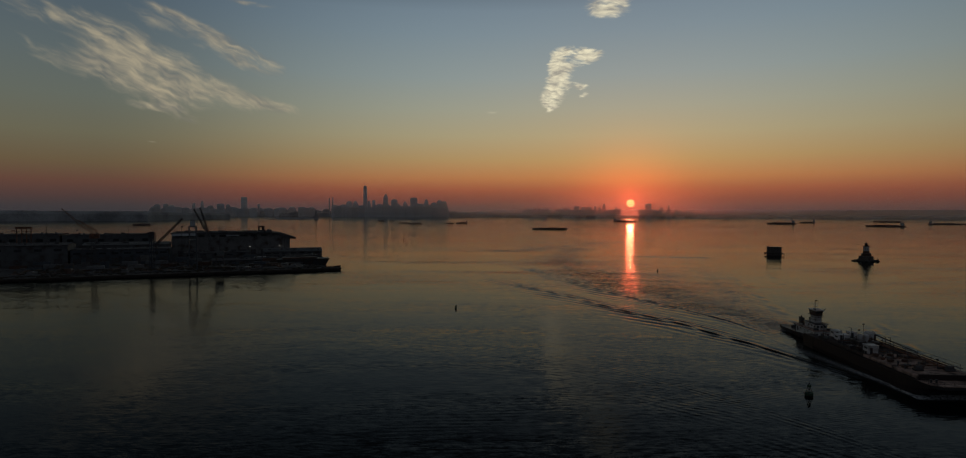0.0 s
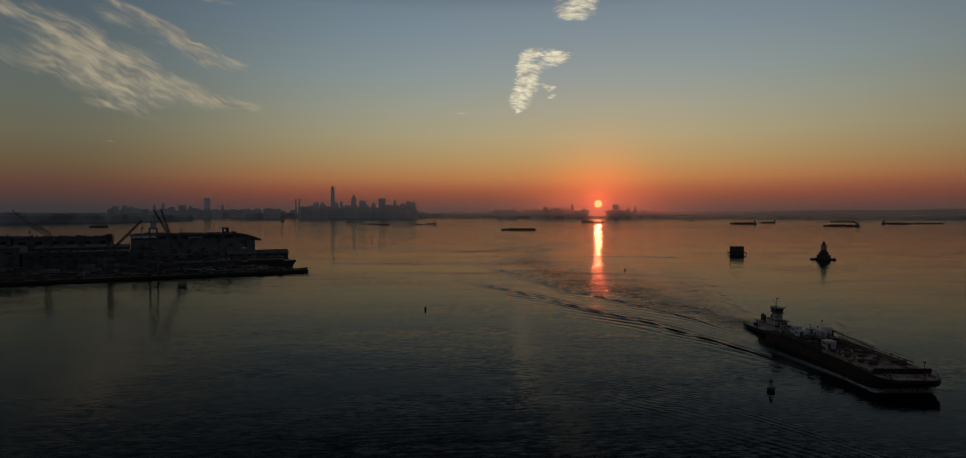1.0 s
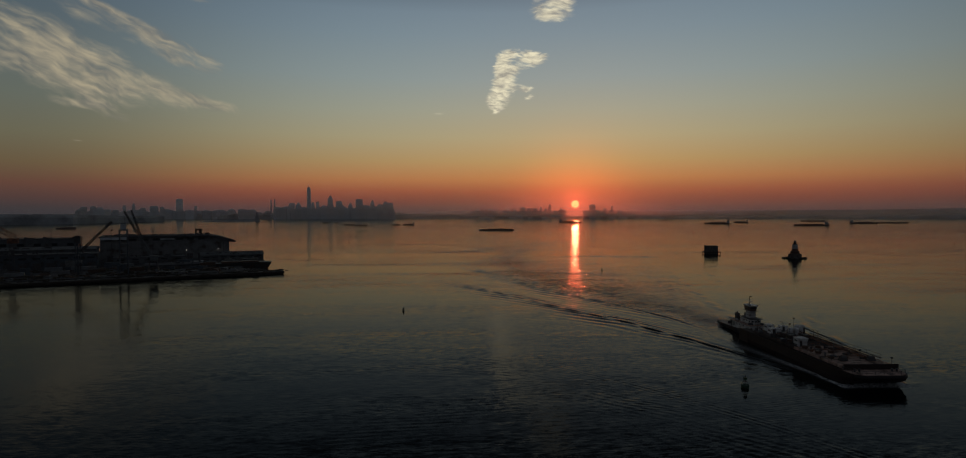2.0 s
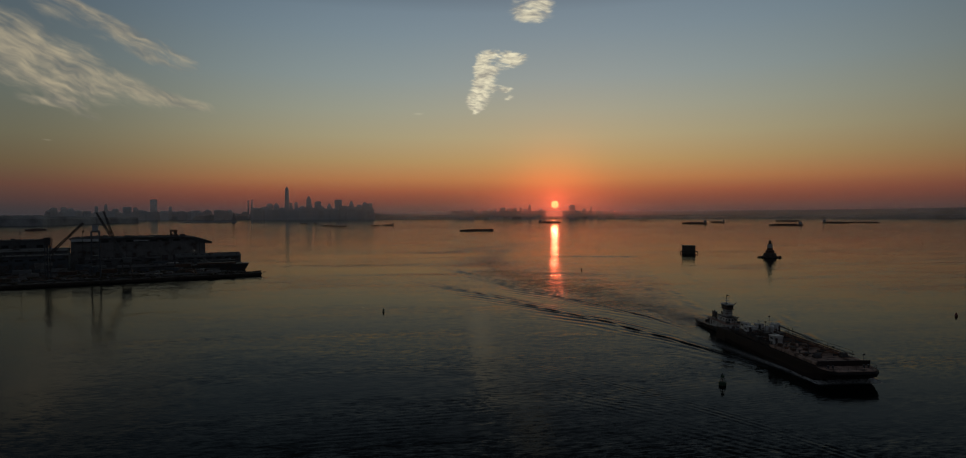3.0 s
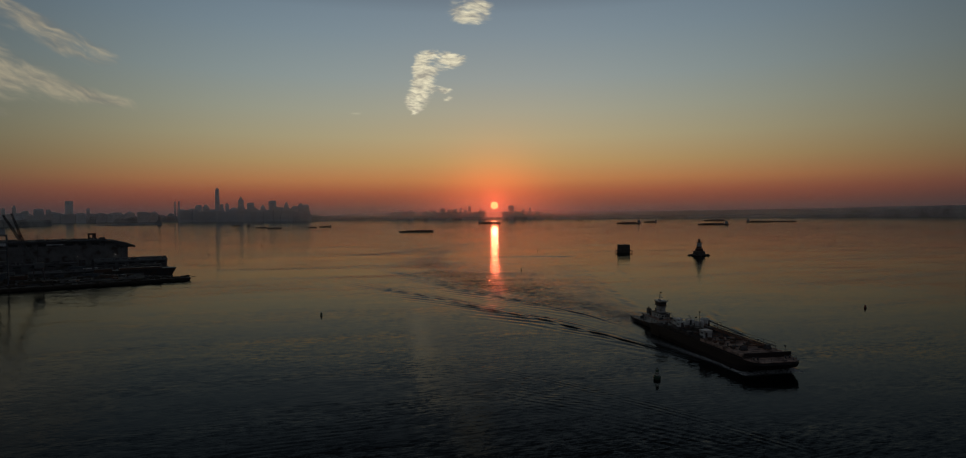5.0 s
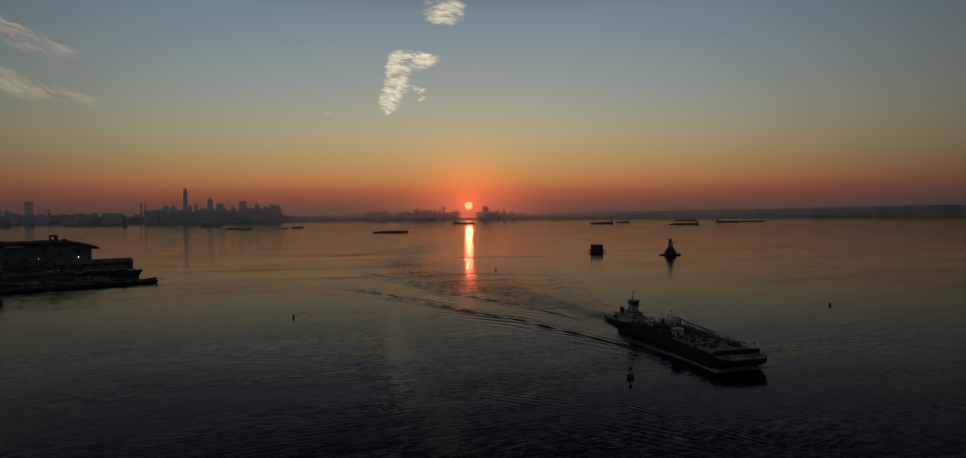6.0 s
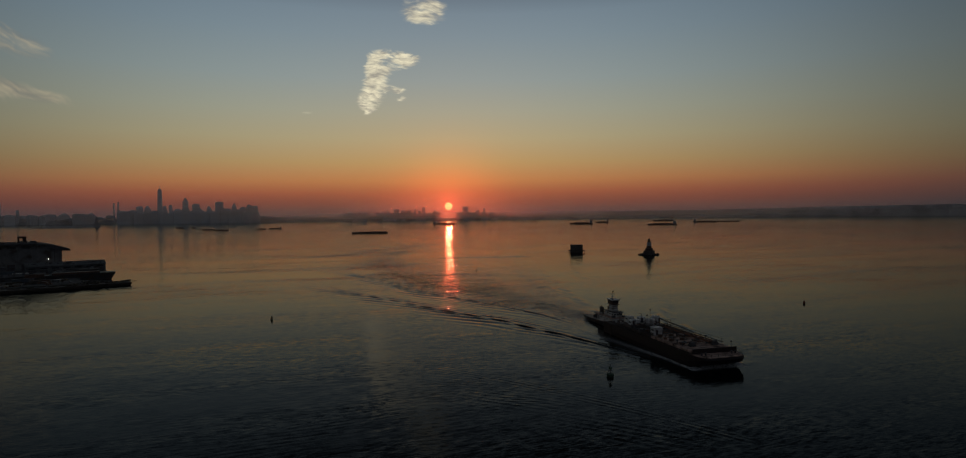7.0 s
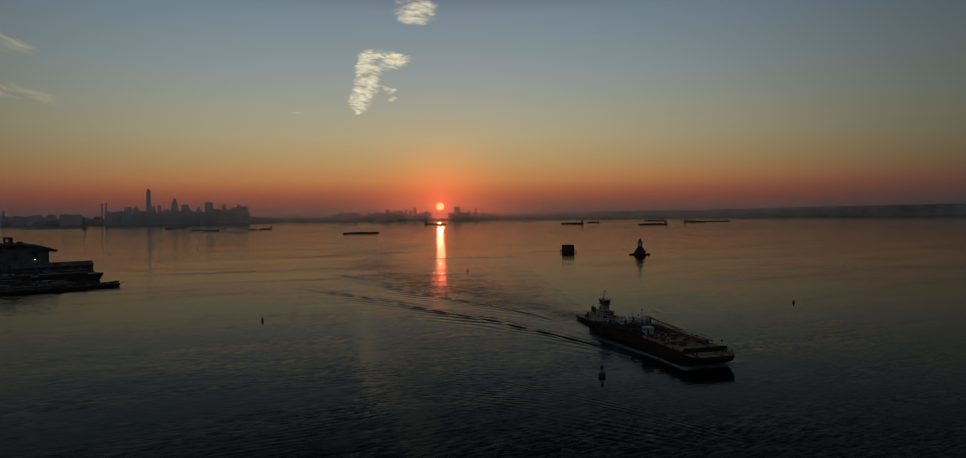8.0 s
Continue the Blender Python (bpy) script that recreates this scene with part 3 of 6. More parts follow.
# ---- the skyline across the bay ----
def tower(az, width, top, style, distance):
    """One far building: the pose faces the harbour, its parts stack up from the ground."""
    words = {"thin": "slender hazy grey tower on the distant skyline", "plain": "hazy grey slab-like office building on the distant skyline",
             "step": "hazy stepped skyscraper with a set-back crown", "taper": "tallest hazy tapering glass skyscraper with a spire",
             "round": "hazy glass tower with a curved crown"}
    e = thing("skyscraper", words[style], "building", facing_eye(az, distance, 0, 3.0 if width > 30 else 0.0), group="distant skyline")
    grow = distance / 4880
    width, top = width * grow, 50 + (top - 50) * grow
    w, d = width / 2, max(12.0, width * 0.45)
    bm = B()
    if style == "taper":
        box(bm, -w, w, -w, w, 0, top * 0.22)
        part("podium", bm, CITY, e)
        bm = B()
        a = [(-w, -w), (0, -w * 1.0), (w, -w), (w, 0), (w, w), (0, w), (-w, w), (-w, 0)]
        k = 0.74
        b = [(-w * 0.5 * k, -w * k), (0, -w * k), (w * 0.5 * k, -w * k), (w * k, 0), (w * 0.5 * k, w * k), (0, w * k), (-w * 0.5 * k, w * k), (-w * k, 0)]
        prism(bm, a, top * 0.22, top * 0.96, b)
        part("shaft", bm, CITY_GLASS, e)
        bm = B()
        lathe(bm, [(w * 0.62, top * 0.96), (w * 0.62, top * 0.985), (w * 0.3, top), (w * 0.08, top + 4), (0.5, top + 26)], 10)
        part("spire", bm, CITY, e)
    elif style == "step":
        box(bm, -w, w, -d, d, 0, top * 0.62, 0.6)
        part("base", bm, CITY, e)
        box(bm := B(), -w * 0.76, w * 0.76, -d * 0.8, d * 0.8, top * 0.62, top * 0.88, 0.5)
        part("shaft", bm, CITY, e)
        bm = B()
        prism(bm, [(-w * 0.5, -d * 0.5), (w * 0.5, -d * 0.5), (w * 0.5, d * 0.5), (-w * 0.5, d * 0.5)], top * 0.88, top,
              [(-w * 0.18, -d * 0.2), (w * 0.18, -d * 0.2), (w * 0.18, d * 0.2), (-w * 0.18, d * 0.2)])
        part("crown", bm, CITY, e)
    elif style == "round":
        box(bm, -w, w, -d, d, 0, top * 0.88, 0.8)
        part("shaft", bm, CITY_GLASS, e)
        bm = B()
        n = 8
        arc = [(-w * 0.92 * math.cos(math.pi * i / n), top * 0.88 + top * 0.12 * math.sin(math.pi * i / n)) for i in range(n + 1)]
        f = [bm.verts.new((x, -d * 0.92, z)) for x, z in arc]
        g = [bm.verts.new((x, d * 0.92, z)) for x, z in arc]
        for i in range(n):
            bm.faces.new((f[i], f[i + 1], g[i + 1], g[i]))
        bm.faces.new(f)
        bm.faces.new(g[::-1])
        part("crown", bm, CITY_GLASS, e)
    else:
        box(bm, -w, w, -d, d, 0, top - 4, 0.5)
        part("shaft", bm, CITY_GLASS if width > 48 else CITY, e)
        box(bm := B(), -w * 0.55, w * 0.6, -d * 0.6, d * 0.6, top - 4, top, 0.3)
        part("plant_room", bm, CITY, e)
    return e


DOWNTOWN = [
    (-14.82, 10, 167, "thin"), (-14.51, 10, 172, "thin"), (-13.51, 44, 117, "plain"), (-12.99, 44, 143, "plain"), (-12.41, 55, 148, "step"),
    (-11.46, 37, 270, "taper"), (-11.10, 20, 149, "plain"), (-10.66, 25, 154, "plain"), (-9.51, 50, 206, "step"), (-8.69, 50, 161, "plain"),
    (-7.64, 45, 145, "step"), (-6.81, 56, 177, "plain"), (-5.58, 42, 167, "step"), (-4.85, 41, 136, "plain"), (-4.31, 41, 157, "round"),
    (-3.83, 42, 147, "plain"), (-10.11, 40, 124, "plain"), (-8.15, 41, 110, "plain"), (-6.15, 56, 126, "plain"), (-11.89, 35, 113, "plain"),
]
WEST = [
    (-29.30, 39, 108, "plain"), (-28.65, 32, 112, "plain"), (-28.20, 36, 104, "plain"), (-27.68, 44, 90, "plain"), (-27.11, 45, 86, "plain"),
    (-26.47, 21, 119, "thin"), (-25.81, 26, 138, "step"), (-25.15, 38, 101, "plain"), (-24.32, 52, 116, "plain"), (-23.71, 26, 111, "plain"),
    (-23.30, 35, 93, "plain"), (-22.37, 44, 170, "plain"), (-21.11, 18, 118, "thin"), (-20.32, 45, 86, "plain"), (-19.13, 65, 90, "plain"),
    (-18.20, 75, 96, "step"), (-17.27, 66, 94, "plain"), (-16.40, 62, 96, "step"),
]
EAST = [
    (4.76, 46, 97, "plain"), (5.33, 20, 92, "thin"), (5.99, 52, 97, "plain"), (7.73, 31, 97, "plain"), (8.36, 26, 97, "thin"),
    (9.13, 45, 117, "plain"), (9.81, 40, 107, "plain"), (10.34, 40, 107, "plain"), (10.93, 30, 122, "step"), (11.37, 25, 102, "plain"),
    (11.77, 34, 143, "step"), (12.33, 30, 82, "plain"), (12.88, 25, 112, "step"), (13.71, 39, 82, "plain"), (15.87, 49, 137, "plain"),
    (15.20, 38, 82, "plain"), (16.52, 33, 82, "plain"), (17.07, 33, 102, "plain"), (17.73, 14, 122, "thin"), (18.51, 42, 77, "plain"),
]
r = random.Random(19)
LOW = []
for a, b, step, low, high in ((-29.6, -22.0, 0.5, 76, 96), (-21.6, -15.0, 0.8, 66, 88), (-14.3, -3.6, 0.36, 90, 112), (-14.0, -3.7, 0.9, 104, 128), (4.2, 19.4, 0.8, 66, 92)):
    while a < b:
        LOW.append((a, r.uniform(34, 70), r.uniform(low, high), r.choice(("plain", "plain", "step"))))
        a += step * r.uniform(0.7, 1.3)
EAST = [(az, wide, 52 + (top - 52) * 0.9, style) for az, wide, top, style in EAST]
for i, row in enumerate(DOWNTOWN + WEST + EAST + LOW):
    if 13.4 < row[0] < 15.05:
        continue
    faint = -21.6 < row[0] < -14.4 or row[0] > 4
    tower(*row, reach(row[0], 4880 if faint else 4775) + 14 * (i % 4))


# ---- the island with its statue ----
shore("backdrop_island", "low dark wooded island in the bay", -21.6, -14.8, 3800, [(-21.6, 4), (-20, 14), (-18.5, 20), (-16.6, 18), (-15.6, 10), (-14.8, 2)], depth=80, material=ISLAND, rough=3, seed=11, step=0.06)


def statue():
    e = thing("statue_monument", "hazy dark monument on a tall stone pedestal on an island", "statue", facing_eye(-16.04, 3830, 8))
    bm = B()
    prism(bm, [(-16, -16), (16, -16), (16, 16), (-16, 16)], 0, 10, [(-13, -13), (13, -13), (13, 13), (-13, 13)])
    prism(bm, [(-10, -10), (10, -10), (10, 10), (-10, 10)], 10, 34, [(-8, -8), (8, -8), (8, 8), (-8, 8)])
    lathe(bm, [(6.4, 34), (6.6, 40), (5.8, 48), (4.6, 53), (2.4, 55), (2.6, 58), (1.4, 61)], 10)
    rod(bm, (2.6, 0, 49), (5.0, 0, 60), 0.9, 0.7, 6)
    rod(bm, (5.0, 0, 60), (5.2, 0, 63), 1.3, 0.3, 6)
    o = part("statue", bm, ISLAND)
    o.matrix_world = e.matrix_world
    bpy.data.objects.remove(e)
    o.name = "statue_monument"
    return tagged(o, "hazy dark monument on a tall stone pedestal on an island", "statue")


statue()


# ---- lighthouse on its reef ----
def rubble(bm, rx, ry, count, size, seed, z=0.0, ring=0.0):
    r = random.Random(seed)
    for _ in range(count):
        a, q = r.uniform(0, 2 * math.pi), math.sqrt(r.uniform(ring * ring, 1))
        s = size * r.uniform(0.5, 1.3)
        made = bmesh.ops.create_icosphere(bm, subdivisions=1, radius=s, matrix=pose(rx * q * math.cos(a), ry * q * math.sin(a), z + s * 0.2 + (1 - q) * 1.2, r.uniform(0, 90), r.uniform(0, 90), r.uniform(0, 180)) @ Matrix.Diagonal((1.2, 0.9, 0.7, 1)))
        for v in made["verts"]:
            v.co += Vector((r.uniform(-1, 1), r.uniform(-1, 1), r.uniform(-1, 1))) * 0.18 * s


def lighthouse():
    e = thing("lighthouse", "round iron lighthouse, brown below and white above, on a stone base", "lighthouse", facing_eye(33.48, 731, 0))
    bm = B()
    lathe(bm, [(7.4, -1.5), (7.0, 1.0), (6.5, 4.6), (6.8, 4.8), (6.8, 5.3), (6.2, 5.4)], 28)
    part("stone_base", bm, STONE, e, "round granite base with a worn rim")
    bm = B()
    lathe(bm, [(4.6, 5.4), (4.5, 7.6), (5.0, 7.8), (5.0, 8.0), (3.2, 8.9)], 20)
    part("gallery_house", bm, BROWN, e, "low brown keeper's room round the tower foot")
    bm = B()
    lathe(bm, [(3.1, 8.5), (2.9, 11.2)], 20)
    part("lower_tower", bm, BROWN, e, "brown iron lower tower")
    bm = B()
    lathe(bm, [(3.0, 11.2), (2.55, 15.2), (2.7, 15.3)], 20)
    part("upper_tower", bm, WHITE, e, "white iron upper tower")
    bm = B()
    lathe(bm, [(2.6, 15.3), (3.6, 15.5), (3.6, 15.75), (2.0, 15.8)], 20)
    gallery = part("gallery", bm, STEEL, e)
    bm = B()
    for i in range(14):
        a = 2 * math.pi * i / 14
        rod(bm, (3.45 * math.cos(a), 3.45 * math.sin(a), 15.75), (3.45 * math.cos(a), 3.45 * math.sin(a), 16.8), 0.05, n=5)
        b = 2 * math.pi * (i + 1) / 14
        rod(bm, (3.45 * math.cos(a), 3.45 * math.sin(a), 16.8), (3.45 * math.cos(b), 3.45 * math.sin(b), 16.8), 0.05, n=5)
    part("railing", bm, STEEL, gallery)
    bm = B()
    lathe(bm, [(1.6, 15.8), (1.6, 16.4), (1.5, 16.4), (1.5, 18.2)], 12)
    part("lantern", bm, PANE, e, "dark glazed lantern room")
    bm = B()
    lathe(bm, [(1.9, 18.2), (1.9, 18.4), (1.1, 19.2), (0.35, 19.7), (0.35, 20.0), (0.06, 20.2), (0.05, 21.2)], 14)
    part("lantern_roof", bm, STEEL, e)
    for a in (200, 250, 300):
        bm = B()
        box(bm, -0.45, 0.45, -0.12, 0.12, 0, 1.3, 0.04)
        w = part("window", bm, PANE, e)
        w.matrix_local = pose(2.85 * math.cos(radians(a)), 2.85 * math.sin(radians(a)), 12.4, 0, 0, a + 90)
    reef = B()
    rubble(reef, 11.5, 9.5, 90, 1.5, 4, z=-0.2, ring=0.5)
    ob = part("reef", reef, ROCK)
    ob.matrix_world = facing_eye(33.48, 731, 0)
    tagged(ob, "dark wet rocks of a low reef breaking the water", "rocks", kind="stuff")


lighthouse()


def mooring_block():
    e = thing("mooring_caisson", "square dark caisson block with a narrow ledge standing in the water", "caisson", facing_eye(26.67, 778, 0, 4))
    bm = B()
    box(bm, -7.7, 7.7, -7, 7, -1.5, 9.6, 0.25)
    part("block", bm, STONE, e)
    bm = B()
    box(bm, -7.9, 7.9, -7.2, 7.2, 9.6, 10.0, 0.12)
    part("cap", bm, CONCRETE, e)
    bm = B()
    box(bm, -10.6, 10.6, -8.0, 8.0, 2.0, 2.8, 0.15)
    part("ledge", bm, TIMBER, e, "timber fender ledge")
    bm = B()
    rod(bm, (-6.5, -7.2, -1), (-6.5, -7.2, 9.2), 0.3)
    post = part("fender_post", bm, STONE, e)
    for x in (-3.3, 0, 3.3, 6.5):
        again(post, pose(x + 6.5, 0, 0), e)
    for x in (-10.2, 10.2):
        bm = B()
        rod(bm, (x, -8.6, -1.5), (x, -8.6, 3.4), 0.3)
        part("pile", bm, TIMBER, e)


mooring_block()


# ---- buoys ----
def lit_buoy(m, label):
    e = thing("lit_buoy", label, "buoy", m, group="navigation buoys")
    bm = B()
    lathe(bm, [(0.9, -0.8), (1.2, -0.4), (1.25, 0.9), (1.1, 1.15), (0.5, 1.25)], 18)
    part("float", bm, GREEN_BUOY, e, smooth=False)
    for i in range(4):
        a = math.pi / 4 + i * math.pi / 2
        part("leg", rod(B(), (0.8 * math.cos(a), 0.8 * math.sin(a), 1.1), (0.35 * math.cos(a), 0.35 * math.sin(a), 3.0), 0.06, n=6), STEEL, e)
    part("brace_ring", lathe(B(), [(0.55, 2.0), (0.62, 2.03), (0.62, 2.1), (0.55, 2.13)], 12), STEEL, e)
    part("daymark", box(B(), -0.42, 0.42, -0.42, 0.42, 2.6, 3.4, 0.05), GREEN_BUOY, e, "dark square daymark")
    part("lantern", lathe(B(), [(0.16, 3.5), (0.2, 3.6), (0.2, 3.85), (0.1, 3.95), (0.02, 4.3)], 10), STEEL, e)
    return e


lit_buoy(pose(89.8, 158.4, 0, 2, -1, 20) @ Matrix.Scale(0.88, 4), "dark green lighted buoy with a square daymark afloat")


def can_buoy(m, tall, pointed, group="navigation buoys"):
    label = "small dark red conical buoy floating upright" if pointed else "small dark can-shaped buoy floating upright"
    e = thing("channel_buoy", label, "buoy", m, group=group)
    w = tall * 0.3
    if pointed:
        part("body", lathe(B(), [(w * 0.8, -0.5), (w * 1.1, 0.2), (w, tall * 0.45), (w * 0.35, tall * 0.9), (0.05, tall)], 14), RED_BUOY, e)
    else:
        part("body", lathe(B(), [(w * 0.9, -0.5), (w * 1.1, 0.1), (w * 1.05, tall * 0.25), (w * 0.8, tall * 0.3), (w * 0.8, tall * 0.93), (w * 0.6, tall)], 14), GREEN_BUOY, e)
    part("collar", lathe(B(), [(w * 1.12, 0.15), (w * 1.25, 0.2), (w * 1.25, 0.35), (w * 1.12, 0.4)], 14), STEEL, e)
    part("lifting_eye", rod(B(), (0, 0, tall), (0, 0, tall + 0.25), 0.06, n=6), STEEL, e)
    return e


for x, y, tall, pointed in ((-14.1, 302.3, 2.7, False), (152.2, 504.5, 2.9, False), (260.9, 248.5, 2.9, True), (-143.7, 1050, 4.4, True), (259.3, 777.6, 3.2, False),
                            (673.3, 1432, 8.0, True), (462, 2065, 6.0, False), (875.5, 1041, 4.5, True), (1402, 1498, 7.0, False), (834, 854, 4.2, True)):
    can_buoy(pose(x, y, 0, 2.5 * math.sin(x), 2.5 * math.cos(y), x), tall * 0.62, pointed)


# ---- vessels at anchor ----
def anchored(az, distance, length, style, turn=0.0, tall=1.0):
    m = facing_eye(az, distance, 0, turn)
    if distance > BAY:
        d = (EYE + 0.0069 * BAY) / (EYE / distance + 0.0069)
        m = facing_eye(az, d, float(swell_rise(d)), turn) @ Matrix.Scale(d / distance, 4)
    words = {"barge": "long low dark barge lying at anchor", "tanker": "dark anchored tanker with its deckhouse aft", "tug_barge": "anchored dark barge with a tug made fast"}
    e = thing("anchored_" + ("tanker" if style == "tanker" else "barge"), words[style], "ship", m, group="vessels at anchor")
    L, w, h = length / 2, length * 0.075, 4.2 * tall
    bm = B()
    lower = [(-L * 0.94, -w * 0.8), (L * 0.88, -w * 0.9), (L * 0.97, 0), (L * 0.88, w * 0.9), (-L * 0.94, w * 0.8)]
    upper = [(-L, -w), (L * 0.9, -w), (L, 0), (L * 0.9, w), (-L, w)]
    prism(bm, lower, -1.0, h, upper)
    part("hull", bm, HAZY_HULL, e)
    if style == "barge":
        for k, (a, b, z) in enumerate(((-0.55, -0.1, 1.4), (-0.05, 0.45, 2.4), (0.5, 0.85, 1.8))):
            part("cargo_hatch", box(B(), a * L, b * L, -w * 0.7, w * 0.7, h, h + z * tall, 0.3), HAZY_HULL, e)
        for k in range(7):
            x = (-0.8 + 0.24 * k) * L
            part("deck_gear", lathe(B(), [(0.9, h), (0.9, h + (1.5 + 0.9 * (k % 3)) * tall), (0.4, h + (2.0 + 0.9 * (k % 3)) * tall)], 8, (x, w * (0.3 if k % 2 else -0.3), 0)), HAZY_HULL, e)
        part("bow_bulwark", box(B(), L * 0.7, L * 0.9, -w * 0.9, w * 0.9, h, h + 1.6 * tall, 0.2), HAZY_HULL, e)
    else:
        s = -1 if style == "tanker" else 1
        part("deckhouse", box(B(), *sorted((s * L * 0.72, s * L * 0.9)), -w * 0.8, w * 0.8, h, h + 6.5 * tall, 0.3), WHITE, e)
        part("bridge", box(B(), *sorted((s * L * 0.70, s * L * 0.82)), -w, w, h + 6.5 * tall, h + 9.2 * tall, 0.3), WHITE, e)
        part("funnel", lathe(B(), [(1.6, h + 6), (1.5, h + 11 * tall), (1.2, h + 11.3 * tall)], 10, (s * L * 0.87, 0, 0)), GREY, e)
        part("mast", rod(B(), (s * L * 0.76, 0, h + 9 * tall), (s * L * 0.76, 0, h + 14 * tall), 0.4, 0.2, 6), GREY, e)
        part("pipe_deck", box(B(), -L * 0.6, L * 0.6, -w * 0.35, w * 0.35, h, h + 1.6 * tall, 0.2), HAZY_HULL, e)
        for x in (-0.3, 0.05, 0.4):
            part("derrick_post", rod(B(), (x * L, 0, h), (x * L, 0, h + 5 * tall), 0.35, 0.25, 6), GREY, e)
    return e


for row in ((6.55, 1775, 108, "barge", 4, 0.95), (-2.1, 2750, 54, "tug_barge", 2, 1.0), (-3.3, 2700, 40, "barge", 0, 0.7), (-6.65, 2590, 62, "barge", -3, 0.8), (-7.75, 2775, 52, "barge", 0, 0.8),
            (-9.95, 3440, 42, "barge", 0, 1.0), (-8.9, 3400, 20, "barge", 0, 0.9), (13.75, 3510, 138, "tanker", 0, 1.25), (27.2, 3070, 122, "tug_barge", 0, 1.5), (29.2, 3490, 74, "tug_barge", 3, 1.3),
            (34.75, 2720, 130, "tug_barge", 3, 1.25), (34.85, 4140, 138, "barge", 0, 1.5), (38.5, 3438, 126, "tanker", 0, 1.3), (40.5, 3600, 130, "barge", 0, 0.9), (-30.45, 2560, 62, "barge", 0, 1.2),
            (22.6, 4500, 55, "barge", 0, 1.0)):
    anchored(*row)


# ---- the tank barge under way ----
def barge():
    e = thing("tank_barge", "dark red tank barge with worn brown deck under way", "barge", pose(SHIP_X, SHIP_BOW, 0, 0, 0, SHIP_TURN) @ Matrix.Diagonal((1, 1.07, 1, 1)))
    w = 9.0
    bm = B()
    rows = [(-5.0, 4.1, 3.3, 5.6), (-4.5, 4.1, 2.9, 6.9), (-3.2, 4.15, 2.2, 8.0), (-1.2, 4.2, 1.2, w - 0.45), (1.4, 4.3, 0.2, w - 0.1), (4.0, 4.3, -0.8, w), (6.5, 4.3, -1.4, w), (30, 4.3, -1.5, w), (50.0, 4.3, -1.5, w), (52.0, 4.3, -0.8, w)]
    rings = []
    for y, top, bottom, half in rows:
        rings.append([bm.verts.new(p) for p in ((-half, y, top), (-half, y, (top + bottom) / 2), (-half * 0.94, y, bottom), (half * 0.94, y, bottom), (half, y, (top + bottom) / 2), (half, y, top))])
    for a, b in zip(rings, rings[1:]):
        for i in range(6):
            bm.faces.new((a[i], a[(i + 1) % 6], b[(i + 1) % 6], b[i]))
    bm.faces.new(rings[0])
    bm.faces.new(rings[-1][::-1])
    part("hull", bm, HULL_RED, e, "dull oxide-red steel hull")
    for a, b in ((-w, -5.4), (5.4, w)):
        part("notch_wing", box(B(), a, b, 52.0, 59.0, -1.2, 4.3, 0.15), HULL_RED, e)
    part("trunk_deck", box(B(), -w + 1.5, w - 0.7, 1.2, 25.5, 4.32, 5.3, 0.12), DECK, e, "worn brown forward trunk deck")
    part("after_trunk_deck", box(B(), -w + 1.5, w - 0.7, 25.5, 51, 4.32, 5.3, 0.12), DECK_DARK, e, "grimy dark after trunk deck")
    part("foredeck", prism(B(), [(-w + 0.5, 1.0), (-7.6, -3.0), (-6.5, -4.3), (-5.2, -4.75), (5.2, -4.75), (6.5, -4.3), (7.6, -3.0), (w - 0.5, 1.0)], 4.16, 4.34), DECK, e)
    part("bow_fender", prism(B(), [(-7.9, -3.3), (-6.8, -4.7), (-5.4, -5.25), (5.4, -5.25), (6.8, -4.7), (7.9, -3.3), (7.5, -3.1), (-7.5, -3.1)], 3.5, 4.0), HULL_BLACK, e, "black rubber bow fender")
    for x0, x1, y0, y1 in ((-w, -w + 0.18, 1.6, 58.6), (w - 0.18, w, 1.6, 58.6)):
        part("bulwark", box(B(), x0, x1, y0, y1, 4.3, 4.6, 0.04), HULL_RED, e)
    part("breakwater", box(B(), -w + 1.2, w - 0.4, 0.7, 1.05, 4.3, 5.9, 0.06), HULL_RED, e, "raised red breakwater across the bow")
    rim = [(-8.2, 0.6), (-7.7, -2.6), (-6.6, -4.1), (-5.0, -4.65), (-2.5, -4.65), (0.0, -4.65), (2.5, -4.65), (5.0, -4.65), (6.6, -4.1), (7.7, -2.6), (8.2, 0.6)]
    for x, y in rim:
        part("stanchion", rod(B(), (x, y, 4.3), (x, y, 5.35), 0.05, n=6), STEEL, e)
    for z in (4.85, 5.35):
        bm = B()
        for (x0, y0), (x1, y1) in zip(rim, rim[1:]):
            rod(bm, (x0, y0, z), (x1, y1, z), 0.04, n=6)
        part("bow_rail", bm, STEEL, e)
    # long cargo pipes with their supports
    for x in (3.0, 3.9, 5.6):
        part("cargo_pipe", rod(B(), (x, 7, 6.3), (x, 44, 6.3), 0.2, n=8), RUST, e)
    for y in (8, 14, 20, 26, 32, 38, 44):
        part("pipe_rack", box(B(), 2.4, 6.2, y - 0.12, y + 0.12, 5.5, 6.1, 0.03), STEEL, e)
    part("rail_walk", box(B(), w - 1.9, w - 1.1, 6, 40, 6.2, 6.34, 0.03), STEEL, e, "raised steel catwalk")
